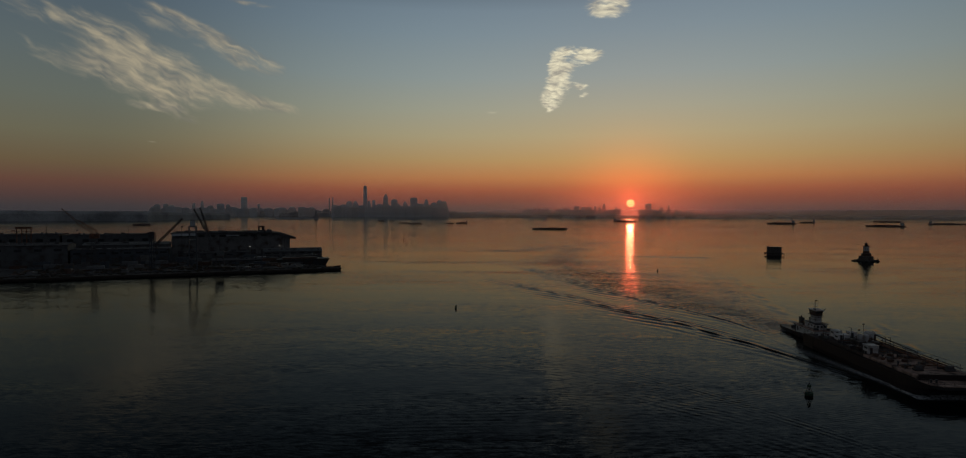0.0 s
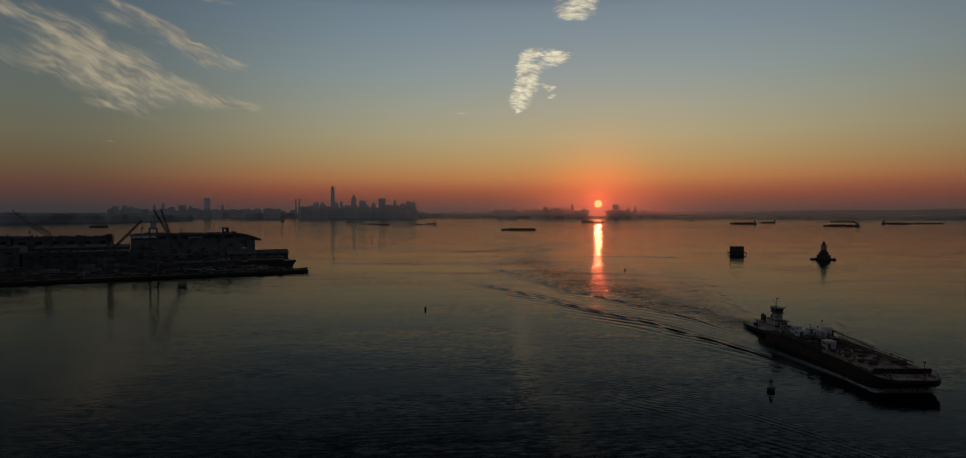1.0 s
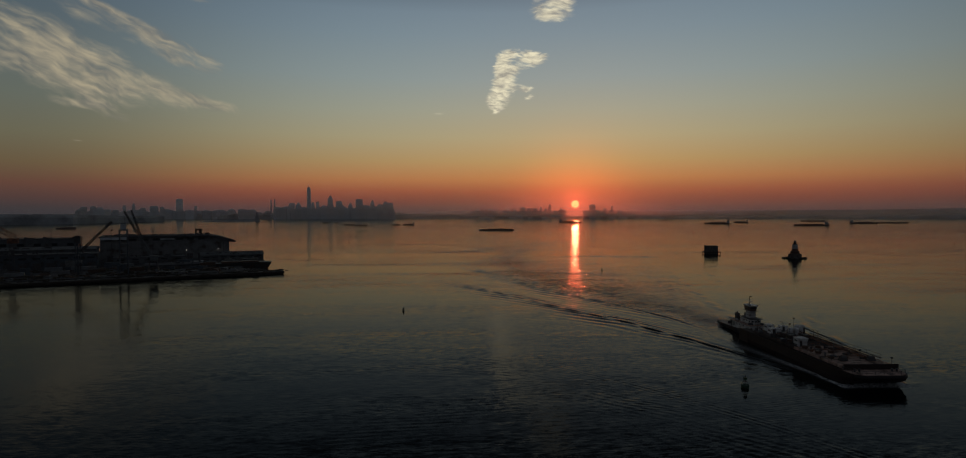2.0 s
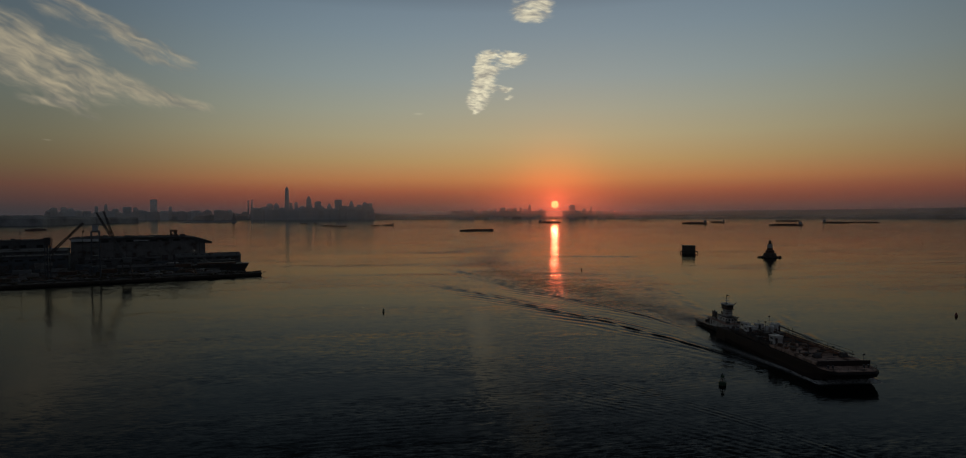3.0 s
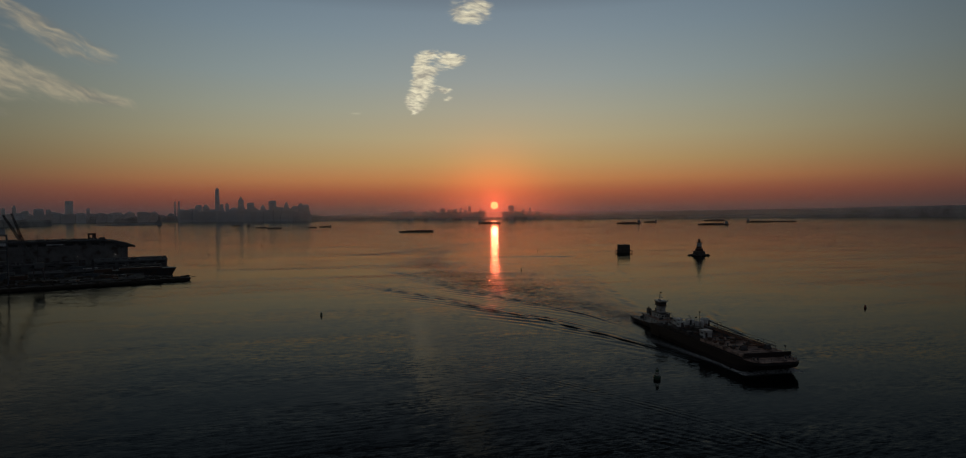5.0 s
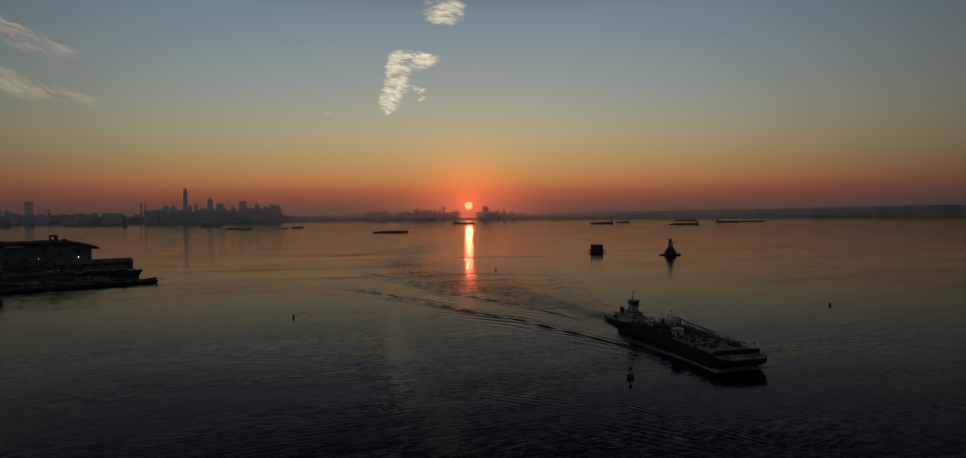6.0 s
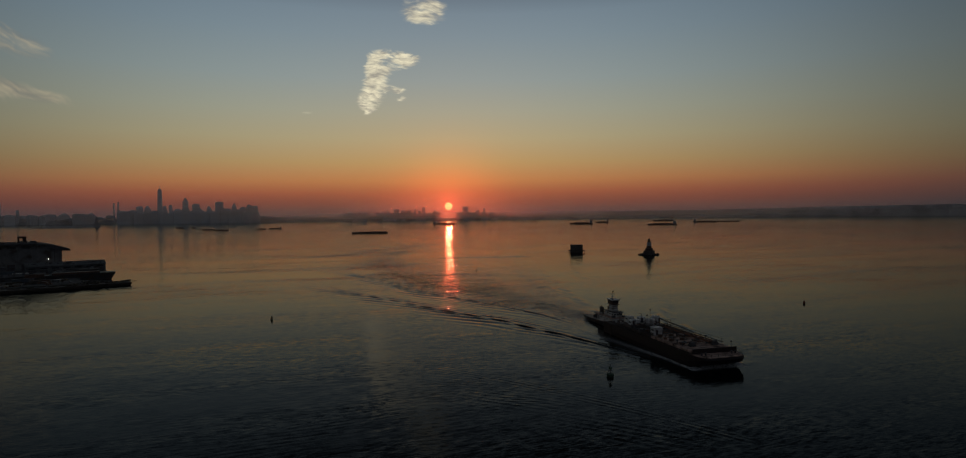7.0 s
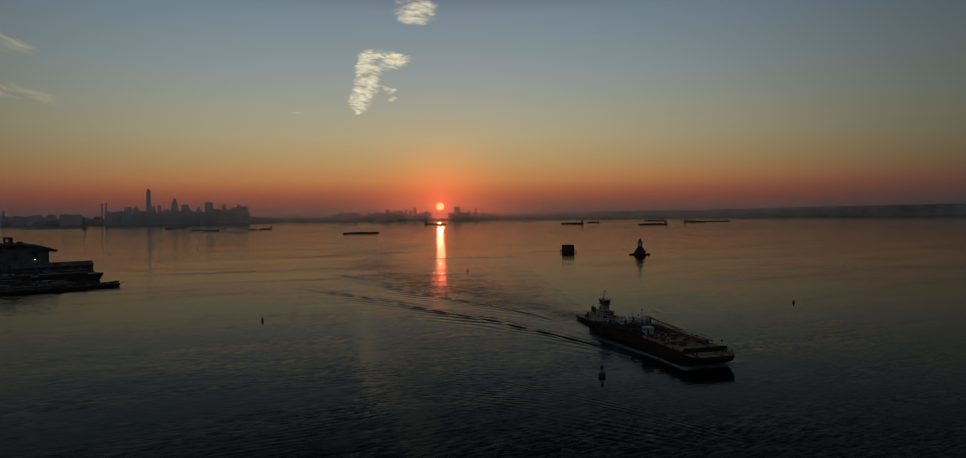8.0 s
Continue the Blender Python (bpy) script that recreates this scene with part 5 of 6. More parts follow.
def great_shed():
    """The long shed whose roof slopes away over a canopy at its harbour end."""
    e = thing("great_shed", "large dark dock shed with a canopy at its harbour end", "warehouse", dock(-143, 206, 3))
    part("wall_shell", box(B(), 0, 119.5, 0, 55, 0, 19.0, 0.1), SHED, e)
    part("upper_storey", box(B(), 0, 100, 1.5, 53, 19.0, 24.2, 0.1), SHED, e)
    bm = B()
    prof = [(-1, 25.2), (60, 25.4), (98, 25.4), (110, 23.8), (119, 21.3), (126, 18.9), (126, 17.0), (118, 17.4), (100, 23.9), (-1, 23.9)]
    f = [bm.verts.new((x, -2.0, z)) for x, z in prof]
    g = [bm.verts.new((x, 56.0, z)) for x, z in prof]
    for i in range(len(prof)):
        j = (i + 1) % len(prof)
        bm.faces.new((f[i], f[j], g[j], g[i]))
    bm.faces.new(f)
    bm.faces.new(g[::-1])
    wedge = B()
    f = [wedge.verts.new((x, 0.0, z)) for x, z in ((100, 18.9), (117, 18.9), (117, 18.2), (100.2, 23.8))]
    g = [wedge.verts.new((v.co.x, 55.0, v.co.z)) for v in f]
    for i in range(4):
        wedge.faces.new((f[i], f[(i + 1) % 4], g[(i + 1) % 4], g[i]))
    wedge.faces.new(f)
    wedge.faces.new(g[::-1])
    part("end_wall", wedge, SHED, e)
    part("roof", bm, ROOF, e, "dark roof that sweeps down over a canopy")
    for x0, x1, z0, z1 in ((0.5, 24, 22.2, 25.0), (53, 66, 21.6, 23.0)):
        part("pale_roof_strip", box(B(), x0, x1, -3.0, -2.1, z0 - 0.4, z1 - 0.6, 0.05), ROOF_PALE, e, "pale metal eaves sheet catching the sky")
    for i in range(22):
        part("gutter_bracket", box(B(), 2 + i * 4.4, 2.25 + i * 4.4, -2.5, -1.9, 23.4, 23.95, 0.03), STEEL, e)
    for i in range(9):
        part("clerestory_window", box(B(), 4 + i * 10.6, 10.4 + i * 10.6, 1.42, 1.52, 20.4, 22.4, 0.04), PANE, e)
    rr = random.Random(23)
    for i in range(16):
        x, y, h = rr.uniform(2, 96), rr.uniform(0, 12), rr.uniform(0.5, 1.7)
        if i % 2:
            part("roof_cowl", lathe(B(), [(0.45, 25.3), (0.45, 25.4 + h), (0.8, 25.6 + h), (0.2, 26.0 + h)], 8, (x, y, 0)), ROOF, e)
        else:
            part("roof_box", box(B(), x, x + rr.uniform(1.5, 4.5), y, y + 2.5, 25.3, 25.4 + h, 0.08), rr.choice((ROOF, SHED, ROOF)), e)
    for x, w, h in ((10, 22, 1.6), (36, 3, 1.0), (44, 8, 1.3), (57, 4, 0.9), (72, 14, 1.1), (88, 2, 1.8), (96, 5, 2.0)):
        bm = B()
        prism(bm, [(x, 8), (x + w, 8), (x + w, 26), (x, 26)], 25.3, 25.3 + h, [(x + w * 0.12, 10), (x + w * 0.9, 10), (x + w * 0.9, 24), (x + w * 0.12, 24)])
        part("roof_monitor", bm, ROOF, e)
    for i in range(11):
        x = 6 + i * 10.3
        part("loading_door", box(B(), x, x + 5.5, -0.15, 0.02, 0.1, 6.0, 0.04), STEEL, e)
        part("pilaster", box(B(), x + 7.6, x + 8.3, -0.35, 0.02, 0, 19.0, 0.04), SHED, e)


great_shed()
shed("harbour_office", dock(-54, 146, 3), 58, 24, 6.4, 9.2, "long low building with a grey pitched roof by the water", bays=7, roof=ROOF_GREY)
shed("quay_store", dock(-34, 118, 3), 30, 14, 3.4, 4.6, "small low store with a flat pale roof", bays=3, roof=CONCRETE, flat=True)
shed("yard_workshop", dock(-214, 165, 3), 72, 26, 15.2, 17.2, "dark workshop shed with a grey pitched roof", bays=6, roof=ROOF_GREY)
shed("plate_shop", dock(-216, 130, 3), 78, 22, 12.6, 14.0, "blue-grey plate shop facing the quay", walls=BLUE, bays=8, flat=True)
shed("boiler_shop", dock(-290, 130, 3), 72, 30, 17.5, 19.0, "dark old boiler shop with small roof lights", bays=5)
shed("long_store", dock(-350, 235, 3), 102, 34, 23.6, 25.0, "long dark store at the back of the yard", bays=9, flat=True)
shed("back_store", dock(-246, 236, 3), 82, 30, 22.6, 24.2, "dark multi-storey store behind the workshops", bays=6, flat=True)
shed("far_store", dock(-430, 120, 3), 120, 40, 16, 19, "dark shed along the yard's edge", bays=8)
shed("pier_office", dock(-128, 150, 3), 60, 18, 6.2, 7.5, "dark two-storey yard office", bays=5, flat=True)
shed("paint_shop", dock(-100, 92, 3), 56, 18, 2.8, 4.2, "low dark paint shop near the quay", bays=5)


def light_mast(x, y, top):
    e = thing("light_mast", "tall thin floodlight mast in the dockyard", "lamp post", dock(x, y, 3), group="floodlight masts")
    part("pole", rod(B(), (0, 0, 0), (0, 0, top), 0.28, 0.16, 6), STEEL, e)
    part("lamp_frame", box(B(), -0.7, 0.7, -0.2, 0.2, top - 0.3, top + 0.2, 0.05), STEEL, e)


for row in ((-238, 150, 36), (-174, 150, 33), (-132, 190, 32), (-96, 180, 31), (-300, 120, 33), (-30, 196, 27)):
    light_mast(*row)


def moored_barge():
    e = thing("moored_barge", "dark flat-topped barge moored against the dock", "barge", dock(-44, 84))
    bm = B()
    prism(bm, [(0, 0), (43, 0), (43, 11), (0, 11)], -1, 6.0, [(-1, -0.3), (47, -0.3), (47, 11.3), (-1, 11.3)])
    part("hull", bm, HULL_BLACK, e)
    part("deck_cargo", box(B(), 4, 36, 1.5, 9.5, 6.0, 7.4, 0.2), BROWN, e, "low brown deck cargo")
    part("rub_rail", box(B(), 0, 45.6, -0.6, -0.3, 4.6, 5.2, 0.05), TIMBER, e)


moored_barge()


def lattice(bm, p0, p1, wide0, wide1, bays, r):
    """A four-sided lattice boom."""
    p0, p1 = Vector(p0), Vector(p1)
    q = (p1 - p0).to_track_quat("Z", "Y")
    rings = []
    for i in range(bays + 1):
        k = i / bays
        w = (wide0 + (wide1 - wide0) * k) / 2
        c = p0.lerp(p1, k)
        rings.append([c + q @ Vector((sx * w, sy * w, 0)) for sx, sy in ((-1, -1), (1, -1), (1, 1), (-1, 1))])
    for i, (a, b) in enumerate(zip(rings, rings[1:])):
        for j in range(4):
            rod(bm, a[j], b[j], r, n=4)
            rod(bm, a[j], b[(j + 1) % 4] if i % 2 else b[(j + 3) % 4], r * 0.7, n=4)
            rod(bm, b[j], b[(j + 1) % 4], r * 0.7, n=4)
    return bm


def cranes():
    # twin-boom harbour crane
    e = thing("harbour_crane", "tall harbour crane with two raised booms", "crane", dock(-93, 56, 3), group="dock cranes")
    for x in (-4, 4):
        for y in (-3, 3):
            part("portal_leg", rod(B(), (x, y, 0), (x * 0.6, y * 0.6, 9), 0.5, 0.4, 8), STEEL, e)
    part("turntable", lathe(B(), [(3.0, 8.6), (3.2, 9.0), (3.2, 9.8), (2.6, 10.0)], 16), STEEL, e)
    part("machinery_house", box(B(), -3, 3.5, -2.2, 2.2, 10, 14, 0.15), GREY, e)
    part("cab", box(B(), -3.9, -2.4, -3.6, -2.2, 10.2, 12.6, 0.08), PANE, e)
    part("lower_boom", lattice(B(), (-0.5, -1, 11.5), (-9.8, -1, 30.5), 1.9, 1.5, 9, 0.2), GREY, e, "pale grey lower boom")
    part("upper_boom", lattice(B(), (-9.8, -1, 30.5), (-19.6, -1, 49.8), 1.5, 0.8, 9, 0.26), STEEL, e)
    part("luffing_mast", lattice(B(), (-7.0, 1.2, 25.0), (-14.9, 1.2, 50.8), 1.5, 0.8, 10, 0.26), STEEL, e)
    part("stay", rod(B(), (-14.9, 1.2, 50.8), (-19.4, -1, 49.6), 0.07, n=4), STEEL, e)
    part("back_stay", rod(B(), (-14.9, 1.2, 50.6), (2.5, 0, 14), 0.06, n=4), STEEL, e)
    part("hoist_rope", rod(B(), (-19.6, -1, 49.6), (-19.6, -1, 40.2), 0.07, n=4), STEEL, e)
    part("hook_block", lathe(B(), [(0.2, 38.6), (0.7, 39.0), (0.7, 40.0), (0.2, 40.4)], 8, (-19.6, -1, 0)), STEEL, e)
    # single raking boom
    e = thing("derrick_crane", "dockside derrick crane with one raking boom", "crane", dock(-143, 58, 3), group="dock cranes")
    for x in (-2.7, 0.5):
        for y in (-1.7, 1.7):
            part("tower_leg", rod(B(), (x, y, 0), (x, y, 30), 0.22, n=6), BLUE, e)
    for z in (5, 10, 15, 20, 25):
        part("tower_landing", box(B(), -2.9, 0.7, -1.9, 1.9, z, z + 0.5, 0.05), BLUE, e)
    part("stair_core", box(B(), -1.6, -0.6, -0.8, 0.8, 0, 29, 0.1), BLUE, e)
    part("tower_cabin", box(B(), -3.1, 0.9, -2.1, 2.1, 25.5, 29.8, 0.15), STEEL, e)
    part("tower_head", box(B(), -3.4, 1.0, -2.4, 2.4, 29.6, 31.0, 0.15), STEEL, e)
    part("boom", lattice(B(), (1.0, 0, 19.0), (21.6, 0, 41.7), 1.6, 1.1, 14, 0.26), STEEL, e)
    part("boom_stay", rod(B(), (-1, 0, 31), (21.4, 0, 41.6), 0.06, n=4), STEEL, e)
    part("hoist_rope", rod(B(), (21.6, 0, 41.5), (21.6, 0, 35.6), 0.07, n=4), STEEL, e)
    part("hook_block", lathe(B(), [(0.2, 34.2), (0.7, 34.6), (0.7, 35.4), (0.2, 35.8)], 8, (21.6, 0, 0)), STEEL, e)
    # portal tower, pale
    e = thing("portal_tower", "pale grey portal tower with an open head", "tower", dock(-113, 48, 3), group="dock towers")
    for x in (-2.5, 2.5):
        for y in (-2.2, 2.2):
            part("leg", rod(B(), (x * 1.2, y * 1.2, 0), (x, y, 31.0), 0.4, 0.35, 8), BLUE, e)
    for z in (8, 16, 24):
        part("cross_beam", box(B(), -3.1, 3.1, -2.8, 2.8, z, z + 0.5, 0.1), BLUE, e)
    part("head_base", box(B(), -3.2, 3.2, -2.6, 2.6, 29.6, 31.0, 0.15), GREY, e)
    for x in (-2.6, 2.6):
        part("head_post", box(B(), x - 0.55, x + 0.55, -2.2, 2.2, 31.0, 34.6, 0.1), GREY, e)
    part("head_beam", box(B(), -3.2, 3.2, -2.5, 2.5, 34.6, 35.8, 0.15), GREY, e)
    part("head_cabin", box(B(), -1.9, 1.9, -2.0, 2.0, 35.8, 40.2, 0.2), ROOF_PALE, e, "pale cabin at the tower's head")
    part("cabin_roof", box(B(), -2.2, 2.2, -2.3, 2.3, 40.2, 40.6, 0.08), GREY, e)
    part("ladder_cage", box(B(), 2.9, 3.5, -0.4, 0.4, 3, 11, 0.05), GREY, e, "pale ladder cage")
    # crawler crane with a long lattice boom
    e = thing("crawler_crane", "rust-red crawler crane with a long lattice boom", "crane", dock(-195, 112, 3), group="dock cranes")
    for y in (-2.6, 2.6):
        part("track", box(B(), -4, 4, y - 0.6, y + 0.6, 0, 1.4, 0.3), STEEL, e)
    part("pedestal", lattice(B(), (0, 0, 1.2), (0, 0, 24), 3.4, 2.8, 8, 0.16), STEEL, e, "dark lattice pedestal")
    part("house", box(B(), -2.6, 4.6, -2.2, 2.2, 24, 28.0, 0.15), RUST, e)
    part("boom", lattice(B(), (2.5, 0, 28.6), (-11.5, 0, 38.6), 3.8, 3.0, 5, 0.17), RUST, e)
    part("boom_tip", lattice(B(), (-11.5, 0, 38.6), (-23.2, 0, 50.4), 1.6, 0.5, 7, 0.09), RUST, e)
    part("gantry", rod(B(), (4, 0, 28), (-8.5, 0, 37.5), 0.14, n=5), RUST, e)
    part("hoist_rope", rod(B(), (-11.2, -2, 37.0), (-11.2, -2, 32.4), 0.05, n=4), STEEL, e)
    part("hook_block", lathe(B(), [(0.2, 30.4), (0.7, 30.8), (0.7, 32.0), (0.2, 32.5)], 8, (-11.2, -2, 0)), STEEL, e)
    # gantry frame at the far end
    e = thing("gantry_frame", "rusty open steel gantry on tall legs", "gantry", dock(-259, 166, 3), group="dock towers")
    for x in (-5.5, -1.8, 1.8, 5.2):
        part("leg", rod(B(), (x, 0, 0), (x, 0, 32.6), 0.45, n=6), RUST, e)
    part("top_beam", box(B(), -6.5, 5.8, -1.0, 1.0, 31.6, 33.4, 0.1), RUST, e)
    part("arm", box(B(), -9.5, -6.5, -0.4, 0.4, 29.4, 30.2, 0.08), RUST, e)
    part("walkway", box(B(), -6, 5.6, -0.8, 0.8, 28.8, 29.2, 0.05), RUST, e)
    # hoist portal above the great shed
    e = thing("hoist_portal", "rust-brown hoist portal rising above the shed roof", "tower", dock(-52.6, 230, 3), group="dock towers")
    for x in (-2.9, 2.5):
        part("leg", box(B(), x - 0.75, x + 0.75, -1.4, 1.4, 25.0, 29.8, 0.1), BROWN, e)
    part("lower_frame", box(B(), -3.7, 3.3, -1.6, 1.6, 22.0, 25.4, 0.1), BROWN, e)
    part("beam", box(B(), -3.7, 3.3, -1.6, 1.6, 29.8, 31.6, 0.1), BROWN, e)
    part("hoist", box(B(), 0.2, 1.8, -0.8, 0.8, 26.5, 29.7, 0.1), STEEL, e)


cranes()


def lamp(m, reach, label, r=0.17, glow=LAMP_GLOW):
    e = thing("yard_lamp", label, "lamp", m, group="yard lamps")
    part("bracket", rod(B(), (0, reach, 0), (0, 0, 0.4), 0.08, n=6), STEEL, e)
    part("hood", lathe(B(), [(0.5, 0.2), (0.45, 0.45), (0.15, 0.6)], 10), STEEL, e)
    part("bulb", lathe(B(), [(0.1, -0.25), (r, -0.1), (r, 0.15), (r * 0.5, 0.2)], 10), glow, e, "glowing white bulb")


lamp(dock(-34.5, 204.2, 13.0), 1.8, "bright white wall lamp on the shed front")
lamp(dock(-65.6, 204.2, 12.8), 1.8, "small dim wall lamp on the shed front", 0.15, LAMP_DIM)


def parked(x, y, z, sx, sy, sz, colour, label):
    e = thing("box_trailer", label, "trailer", dock(x, y, z), group="trailers in the yard")
    part("body", box(B(), 0, sx, 0, sy, 1.0, 1.0 + sz, 0.12), colour, e)
    part("chassis", box(B(), 0.3, sx - 0.3, 0.4, sy - 0.4, 0.6, 1.0, 0.05), STEEL, e)
    for wx in (0.15, 0.3, 0.8):
        part("wheel", rod(B(), (wx * sx, 0.1, 0.5), (wx * sx, sy - 0.1, 0.5), 0.5, n=10), STEEL, e)


for x, y, z, sx, sz, colour in ((-64, 118, 3, 12, 2.8, WHITE), (-20, 136, 3, 9, 2.6, ROOF_PALE), (-38, 112, 3, 12, 2.8, GREY), (-118, 120, 3, 8, 2.4, GREY), (-66, 60, 3, 10, 2.6, BLUE),
                                (-112, 70, 3, 12, 2.8, BROWN), (-226, 90, 3, 12, 2.8, GREY), (-172, 100, 3, 12, 2.8, GREY), (-154, 100, 3, 12, 2.8, GREY), (-190, 60, 3, 12, 2.8, GREY)):
    parked(x, y, z, sx, 2.5, sz, colour, "white box trailer parked in the yard" if colour in (WHITE, ROOF_PALE) else "dark box trailer parked in the yard")




def container(x, y, z, turn, colour, long=12.2):
    """A ribbed steel shipping container with its doors at one end."""
    e = thing("shipping_container", "dull steel shipping container stacked in the dockyard", "container", dock(x, y, z, turn), group="containers in the yard")
    part("body", box(B(), 0, long, 0, 2.44, 0.02, 2.58, 0.04), colour, e)
    bm = B()
    for i in range(int(long / 0.9)):
        box(bm, 0.3 + i * 0.9, 0.62 + i * 0.9, -0.05, 0.0, 0.15, 2.45)
    part("ribs", bm, colour, e)
    part("door", box(B(), long, long + 0.05, 0.1, 2.34, 0.12, 2.48, 0.02), STEEL, e)


r = random.Random(41)
for x, y in ((-252, 100), (-236, 101), (-206, 118), (-160, 118), (-146, 119), (-132, 117), (-88, 124), (-74, 122), (-58, 76), (-84, 74), (-120, 82), (-140, 78), (-164, 76), (-185, 84), (-208, 74), (-232, 72)):
    turn = r.uniform(-8, 8)
    for k in range(r.choice((1, 1, 2, 2, 3))):
        container(x + r.uniform(-0.4, 0.4), y, 3 + 2.6 * k, turn, r.choice((BLUE, BLUE, SHED, BROWN, STEEL)), r.choice((6.1, 12.2)))


def yard_litter():
    """Plates, timber, pipes, drums and scrap lying about the yard, too many and too small to tell apart."""
    r = random.Random(77)
    for name, label, colour, count in (("timber_and_scrap", "heaps of dark timber and scrap about the yard", TIMBER, 260), ("steel_plates", "brown plates and pipes lying about the yard", BROWN, 120),
                                       ("pale_gear", "pale drums, crates and sheets about the yard", SHED, 90)):
        bm = B()
        for i in range(count):
            x, y = r.uniform(-300, -12), r.choice((r.uniform(36, 60), r.uniform(36, 128)))
            if x > -34:
                y = r.uniform(112, 117)
            m = dock(x, y, 3.0, r.uniform(0, 180))
            big = r.choice((0.6, 1.0, 1.0, 1.8))
            sx, sy, sz = r.uniform(0.6, 3.2) * big, r.uniform(0.4, 1.3) * big, r.uniform(0.3, 1.3) * big
            q = r.random()
            if q < 0.3:
                for k in range(3):
                    o = k * 0.5 - 0.5
                    rod(bm, m @ Vector((-sx, o, 0.25 + 0.3 * (k == 1))), m @ Vector((sx, o, 0.25 + 0.3 * (k == 1))), 0.25, n=6)
            elif q < 0.6:
                base = [(-sx, -sy), (sx, -sy * 0.8), (sx * 1.1, sy), (-sx * 0.9, sy * 0.9)]
                base = [tuple((m @ Vector((a, b, 0)))[:2]) for a, b in base]
                cx, cy = sum(p[0] for p in base) / 4, sum(p[1] for p in base) / 4
                prism(bm, base, 2.98, 3 + sz * 1.4, [(cx + (a - cx) * 0.45, cy + (b - cy) * 0.5) for a, b in base])
            else:
                base = [tuple((m @ Vector((a, b, 0)))[:2]) for a, b in ((-sx, -sy), (sx, -sy), (sx, sy), (-sx, sy))]
                prism(bm, base, 2.98, 3 + sz)
        ob = part(name, bm, colour)
        tagged(ob, label, "yard litter", kind="stuff")


yard_litter()


def quay_litter():
    r = random.Random(5)
    bm = B()
    for i in range(170):
        x, y, s = r.uniform(-300, 8), r.uniform(22.5, 33), r.uniform(0.3, 1.1)
        m = dock(x, y, 2.4, r.uniform(-25, 25))
        base = [tuple((m @ Vector((a * s * r.uniform(0.6, 3.0), b * s, 0)))[:2]) for a, b in ((-1, -1), (1, -1), (1, 1), (-1, 1))]
        prism(bm, base, 2.38, 2.4 + s * r.uniform(0.4, 1.2))
    ob = part("quay_stores", bm, TIMBER)
    tagged(ob, "timber baulks, mats and stores along the wharf", "wharf stores", kind="stuff")


quay_litter()


# ---- clouds ----
def cloud_material(name, shade, bright, most):
    """Cirrus: sunlight is put in as emission, its bright parts set by the lit field."""
    m = bpy.data.materials.new(name)
    m.use_nodes = True
    nt = m.node_tree
    nt.nodes.clear()
    thick, lit = nt.nodes.new("ShaderNodeAttribute"), nt.nodes.new("ShaderNodeAttribute")
    thick.attribute_name, lit.attribute_name = "thick", "lit"
    tone, fac = nt.nodes.new("ShaderNodeMix"), nt.nodes.new("ShaderNodeMath")
    tone.data_type, fac.operation = "RGBA", "MULTIPLY"
    tone.inputs[6].default_value, tone.inputs[7].default_value, fac.inputs[1].default_value = (*shade, 1), (*bright, 1), most
    nt.links.new(lit.outputs["Fac"], tone.inputs[0])
    nt.links.new(thick.outputs["Fac"], fac.inputs[0])
    glow, mix = nt.nodes.new("ShaderNodeEmission"), nt.nodes.new("ShaderNodeMixShader")
    nt.links.new(tone.outputs[2], glow.inputs[0])
    nt.links.new(fac.outputs[0], mix.inputs[0])
    nt.links.new(nt.nodes.new("ShaderNodeBsdfTransparent").outputs[0], mix.inputs[1])
    nt.links.new(glow.outputs[0], mix.inputs[2])
    nt.links.new(mix.outputs[0], nt.nodes.new("ShaderNodeOutputMaterial").inputs[0])
    return m


CLOUD_VEIL = cloud_material("sunlit_cirrus_veil", (0.17, 0.165, 0.15), (0.44, 0.375, 0.255), 0.85)
CLOUD_BRIGHT = cloud_material("sunlit_cirrus", (0.36, 0.33, 0.27), (0.86, 0.78, 0.55), 0.92)


def lattice_noise(x, y, seed):
    """Smooth random field with one knot a unit."""
    grid = np.random.default_rng(seed).random((256, 256))
    i, j = np.floor(x).astype(int), np.floor(y).astype(int)
    u, v = x - i, y - j
    u, v = u * u * (3 - 2 * u), v * v * (3 - 2 * v)
    a, b, c, d = grid[i % 256, j % 256], grid[(i + 1) % 256, j % 256], grid[i % 256, (j + 1) % 256], grid[(i + 1) % 256, (j + 1) % 256]
    return (a * (1 - u) + b * u) * (1 - v) + (c * (1 - u) + d * u) * v


def layered(x, y, seed, octaves):
    total, weight = np.zeros_like(x), 0.0
    for k in range(octaves):
        total += lattice_noise(x * 2 ** k + 7.3 * k, y * 2 ** k + 3.1 * k, seed + k) * 0.55 ** k
        weight += 0.55 ** k
    return total / weight


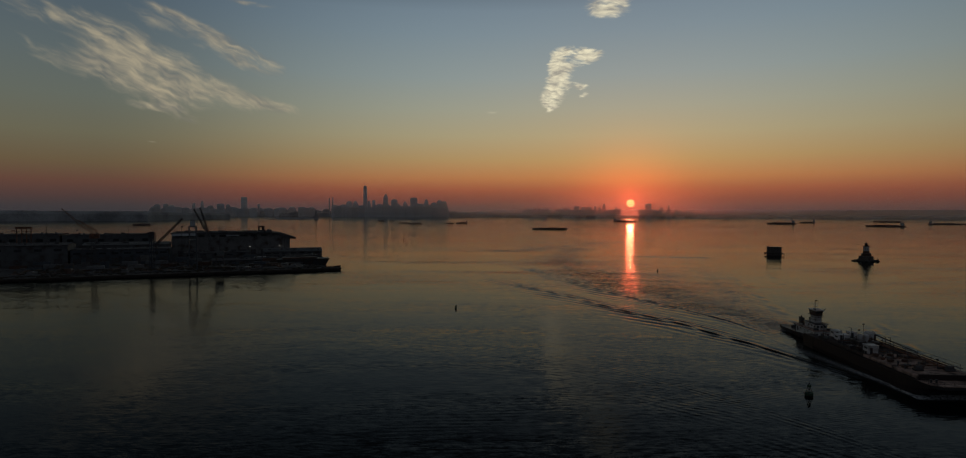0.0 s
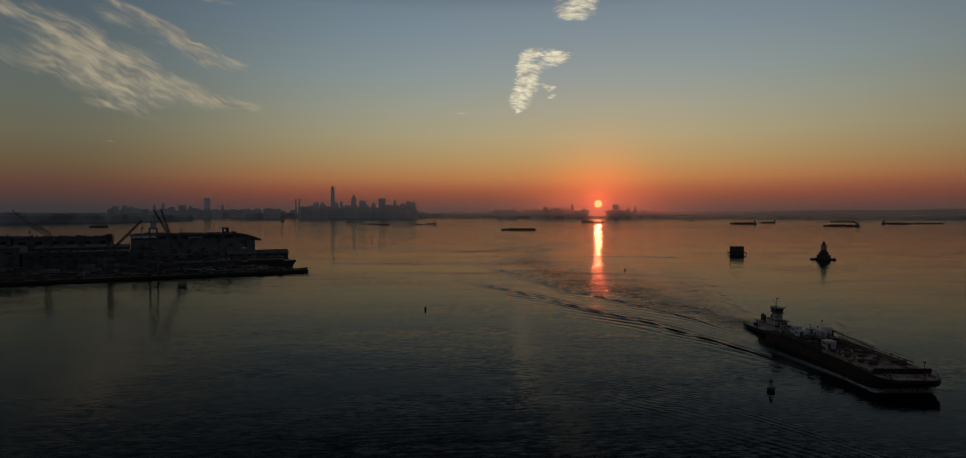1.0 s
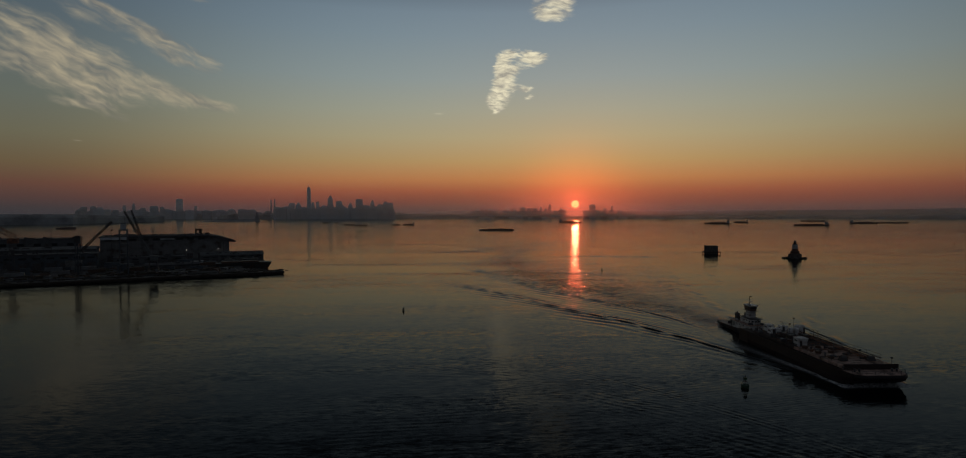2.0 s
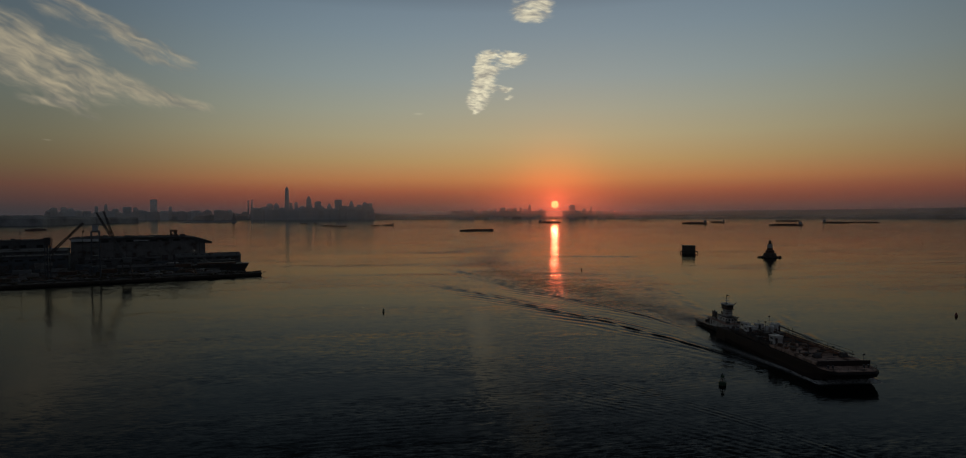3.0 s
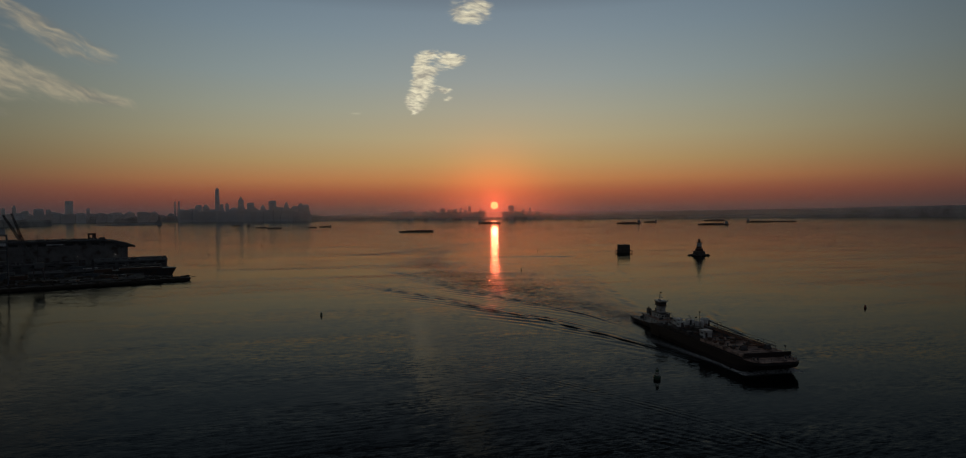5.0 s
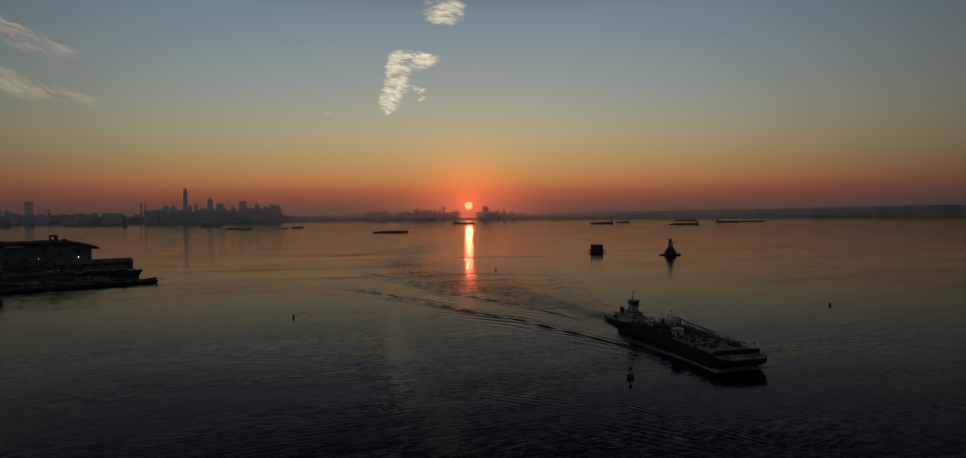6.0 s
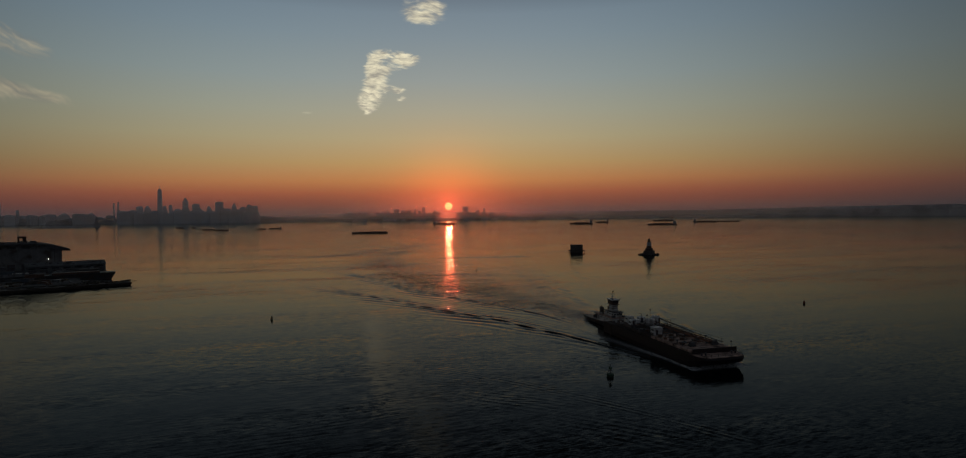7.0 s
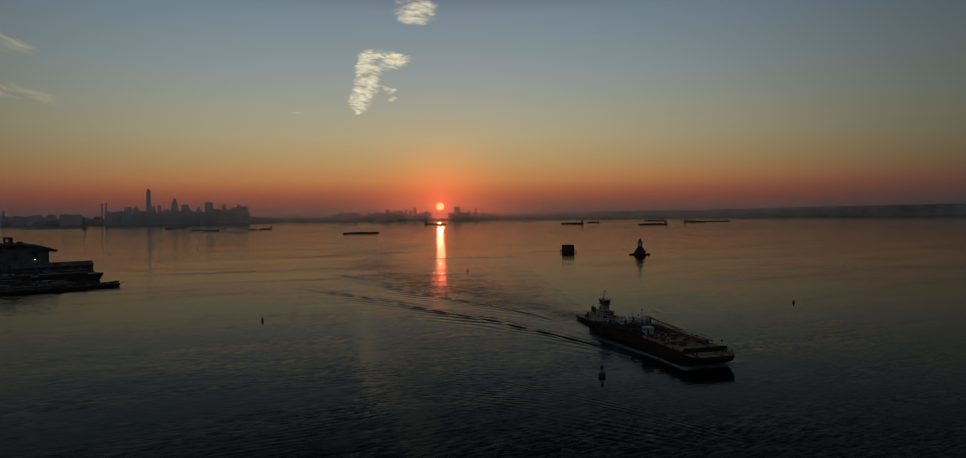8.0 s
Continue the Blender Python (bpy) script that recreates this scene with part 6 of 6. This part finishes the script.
def cloud_fields(A, E, wisps, lean, along, across, seed, cut, soft):
    """How thick and how bright a cirrus is at each az, el."""
    clear = np.ones_like(A)
    for az, el, long, wide, tilt, dense in wisps:
        c, s = math.cos(radians(tilt)), math.sin(radians(tilt))
        x, y = (A - az) * math.cos(radians(el)), E - el
        u, v = (x * c - y * s) / long, (x * s + y * c) / wide
        clear *= 1 - min(dense, 0.97) * np.exp(-1.6 * (u * u + v * v) ** 1.25)
    body = 1 - clear
    c, s = math.cos(radians(lean)), math.sin(radians(lean))
    wx, wy = layered(A * 0.5, E * 0.5, seed + 20, 3) - 0.5, layered(A * 0.5 + 40, E * 0.5, seed + 30, 3) - 0.5
    x, y = A + 1.5 * wx, E + 0.8 * wy
    p, q = x * c - y * s, x * s + y * c
    broad = layered(p * along, q * across, seed, 4) - 0.5
    fine = layered(p * along * 2.2, q * across * 4.5, seed + 9, 4) - 0.5
    thick = np.clip((body * 1.15 + 0.85 * broad + 0.55 * fine - cut) / soft, 0, 1) * np.clip(body * 6, 0, 1)
    thick = thick * thick * (3 - 2 * thick)
    lit = np.clip(0.5 + 1.6 * (layered(p * along * 1.3, q * across * 1.6, seed + 50, 4) - 0.5) + 1.1 * fine + 0.35 * (body - 0.6), 0, 1)
    return thick, lit


def cloud(label, material, wisps, lean, along, across, seed, cut, soft, step=0.06, distance=4500.0):
    """One sheet of cirrus, thin where its wisps (az, el, length, width, tilt, density in degrees) thin out."""
    az = np.arange(min(w[0] - 2.2 * w[2] for w in wisps), max(w[0] + 2.2 * w[2] for w in wisps), step)
    el = np.arange(min(w[1] - w[3] - 1.6 for w in wisps), max(w[1] + w[3] + 2.0 for w in wisps), step)
    A, E = np.meshgrid(az, el)
    thick, lit = cloud_fields(A, E, wisps, lean, along, across, seed, cut, soft)
    a, e, d = np.radians(A), np.radians(E), distance + 60 * thick
    co = np.stack([d * np.cos(e) * np.sin(a), d * np.cos(e) * np.cos(a), d * np.sin(e) + EYE], -1).reshape(-1, 3)
    ny, nx = A.shape
    i = np.arange((ny - 1) * nx).reshape(ny - 1, nx)[:, :-1].ravel()
    quads = np.stack([i, i + 1, i + nx + 1, i + nx], -1)
    quads = quads[thick.ravel()[quads].max(1) > 0.004]
    used, quads = np.unique(quads, return_inverse=True)
    me = bpy.data.meshes.new("backdrop_cloud")
    me.from_pydata(co[used].tolist(), [], quads.reshape(-1, 4).tolist())
    me.polygons.foreach_set("use_smooth", [True] * len(me.polygons))
    me.attributes.new("thick", "FLOAT", "POINT").data.foreach_set("value", thick.ravel()[used].astype(np.float32))
    me.attributes.new("lit", "FLOAT", "POINT").data.foreach_set("value", lit.ravel()[used].astype(np.float32))
    me.materials.append(material)
    return tagged(new("backdrop_cloud", me), label, "cloud", kind="structure")


cloud("wide veil of combed pale cirrus lit by the low sun", CLOUD_VEIL, [
    (-30.6, 12.6, 5.6, 2.3, 26, 0.80), (-23.2, 10.2, 4.6, 1.2, 14, 0.72), (-29.2, 10.0, 4.2, 1.5, 14, 0.72), (-36.4, 15.2, 4.6, 1.2, 8, 0.60),
    (-31.6, 13.6, 3.6, 1.6, 30, 0.65), (-26.7, 8.0, 1.3, 0.5, 16, 0.55), (-20.2, 9.9, 2.8, 0.75, 10, 0.9), (-26.8, 12.0, 5.0, 1.7, 26, 0.60),
    (-33.4, 11.4, 2.8, 1.5, 26, 0.70), (-36.6, 12.2, 2.6, 0.9, 26, 0.42), (-29.6, 9.0, 3.0, 0.5, 2, 0.85), (-22.6, 14.3, 5.6, 0.85, 19, 0.88),
    (-22.4, 13.3, 4.2, 0.75, 19, 0.72), (-26.8, 16.4, 4.6, 0.45, 18, 0.7), (-28.4, 15.6, 3.8, 0.9, 22, 0.45),
], 24, 0.35, 0.8, 3, 0.27, 1.05)
cloud("faint thin cirrus streak high over the bay", CLOUD_VEIL, [(-21.6, 18.3, 3.4, 0.35, 2, 0.62)], 4, 0.35, 0.9, 5, 0.42, 0.9)
cloud("bright ragged cirrus hook above the sun", CLOUD_BRIGHT, [
    (10.2, 15.2, 2.0, 0.5, 2, 0.90), (10.1, 14.6, 2.0, 0.5, 2, 0.95), (9.4, 14.1, 1.3, 0.3, 0, 0.60), (8.1, 15.3, 1.5, 0.7, -6, 0.75),
    (7.0, 14.7, 0.95, 1.1, -20, 0.75), (7.4, 14.0, 1.3, 0.8, 0, 0.75), (7.25, 13.1, 1.2, 0.9, 4, 0.85), (7.15, 12.2, 1.25, 0.9, -4, 0.90),
    (6.95, 11.35, 1.4, 0.9, 12, 0.95), (6.3, 10.75, 0.95, 0.8, 20, 0.90), (6.75, 10.1, 1.1, 0.4, -32, 0.90), (9.6, 12.05, 0.9, 0.4, -6, 0.75),
    (9.8, 11.3, 0.8, 0.4, -10, 0.80), (8.6, 12.2, 1.2, 0.9, 0, 0.45), (8.3, 13.6, 1.2, 0.9, 0, 0.45),
], 2, 0.85, 1.7, 11, 0.36, 0.7, step=0.04)
cloud("small bright rounded cirrus tuft", CLOUD_BRIGHT, [
    (12.3, 18.65, 1.75, 0.95, 6, 0.95), (12.6, 19.5, 1.9, 1.1, 0, 0.85), (11.2, 18.6, 1.1, 0.7, 10, 0.75), (10.5, 19.5, 1.2, 0.8, 14, 0.55),
], 4, 0.5, 1.2, 16, 0.3, 0.8, step=0.04)
cloud("faint short cirrus streak", CLOUD_BRIGHT, [(0.83, 9.76, 1.2, 0.22, -5, 0.5)], -4, 0.5, 1.1, 18, 0.4, 0.9, step=0.04)
cloud("tiny faint cirrus streak low over the western shore", CLOUD_VEIL, [(-29.70, 6.01, 0.64, 0.12, 5, 0.6)], 5, 0.5, 1.1, 21, 0.4, 0.8, step=0.04)
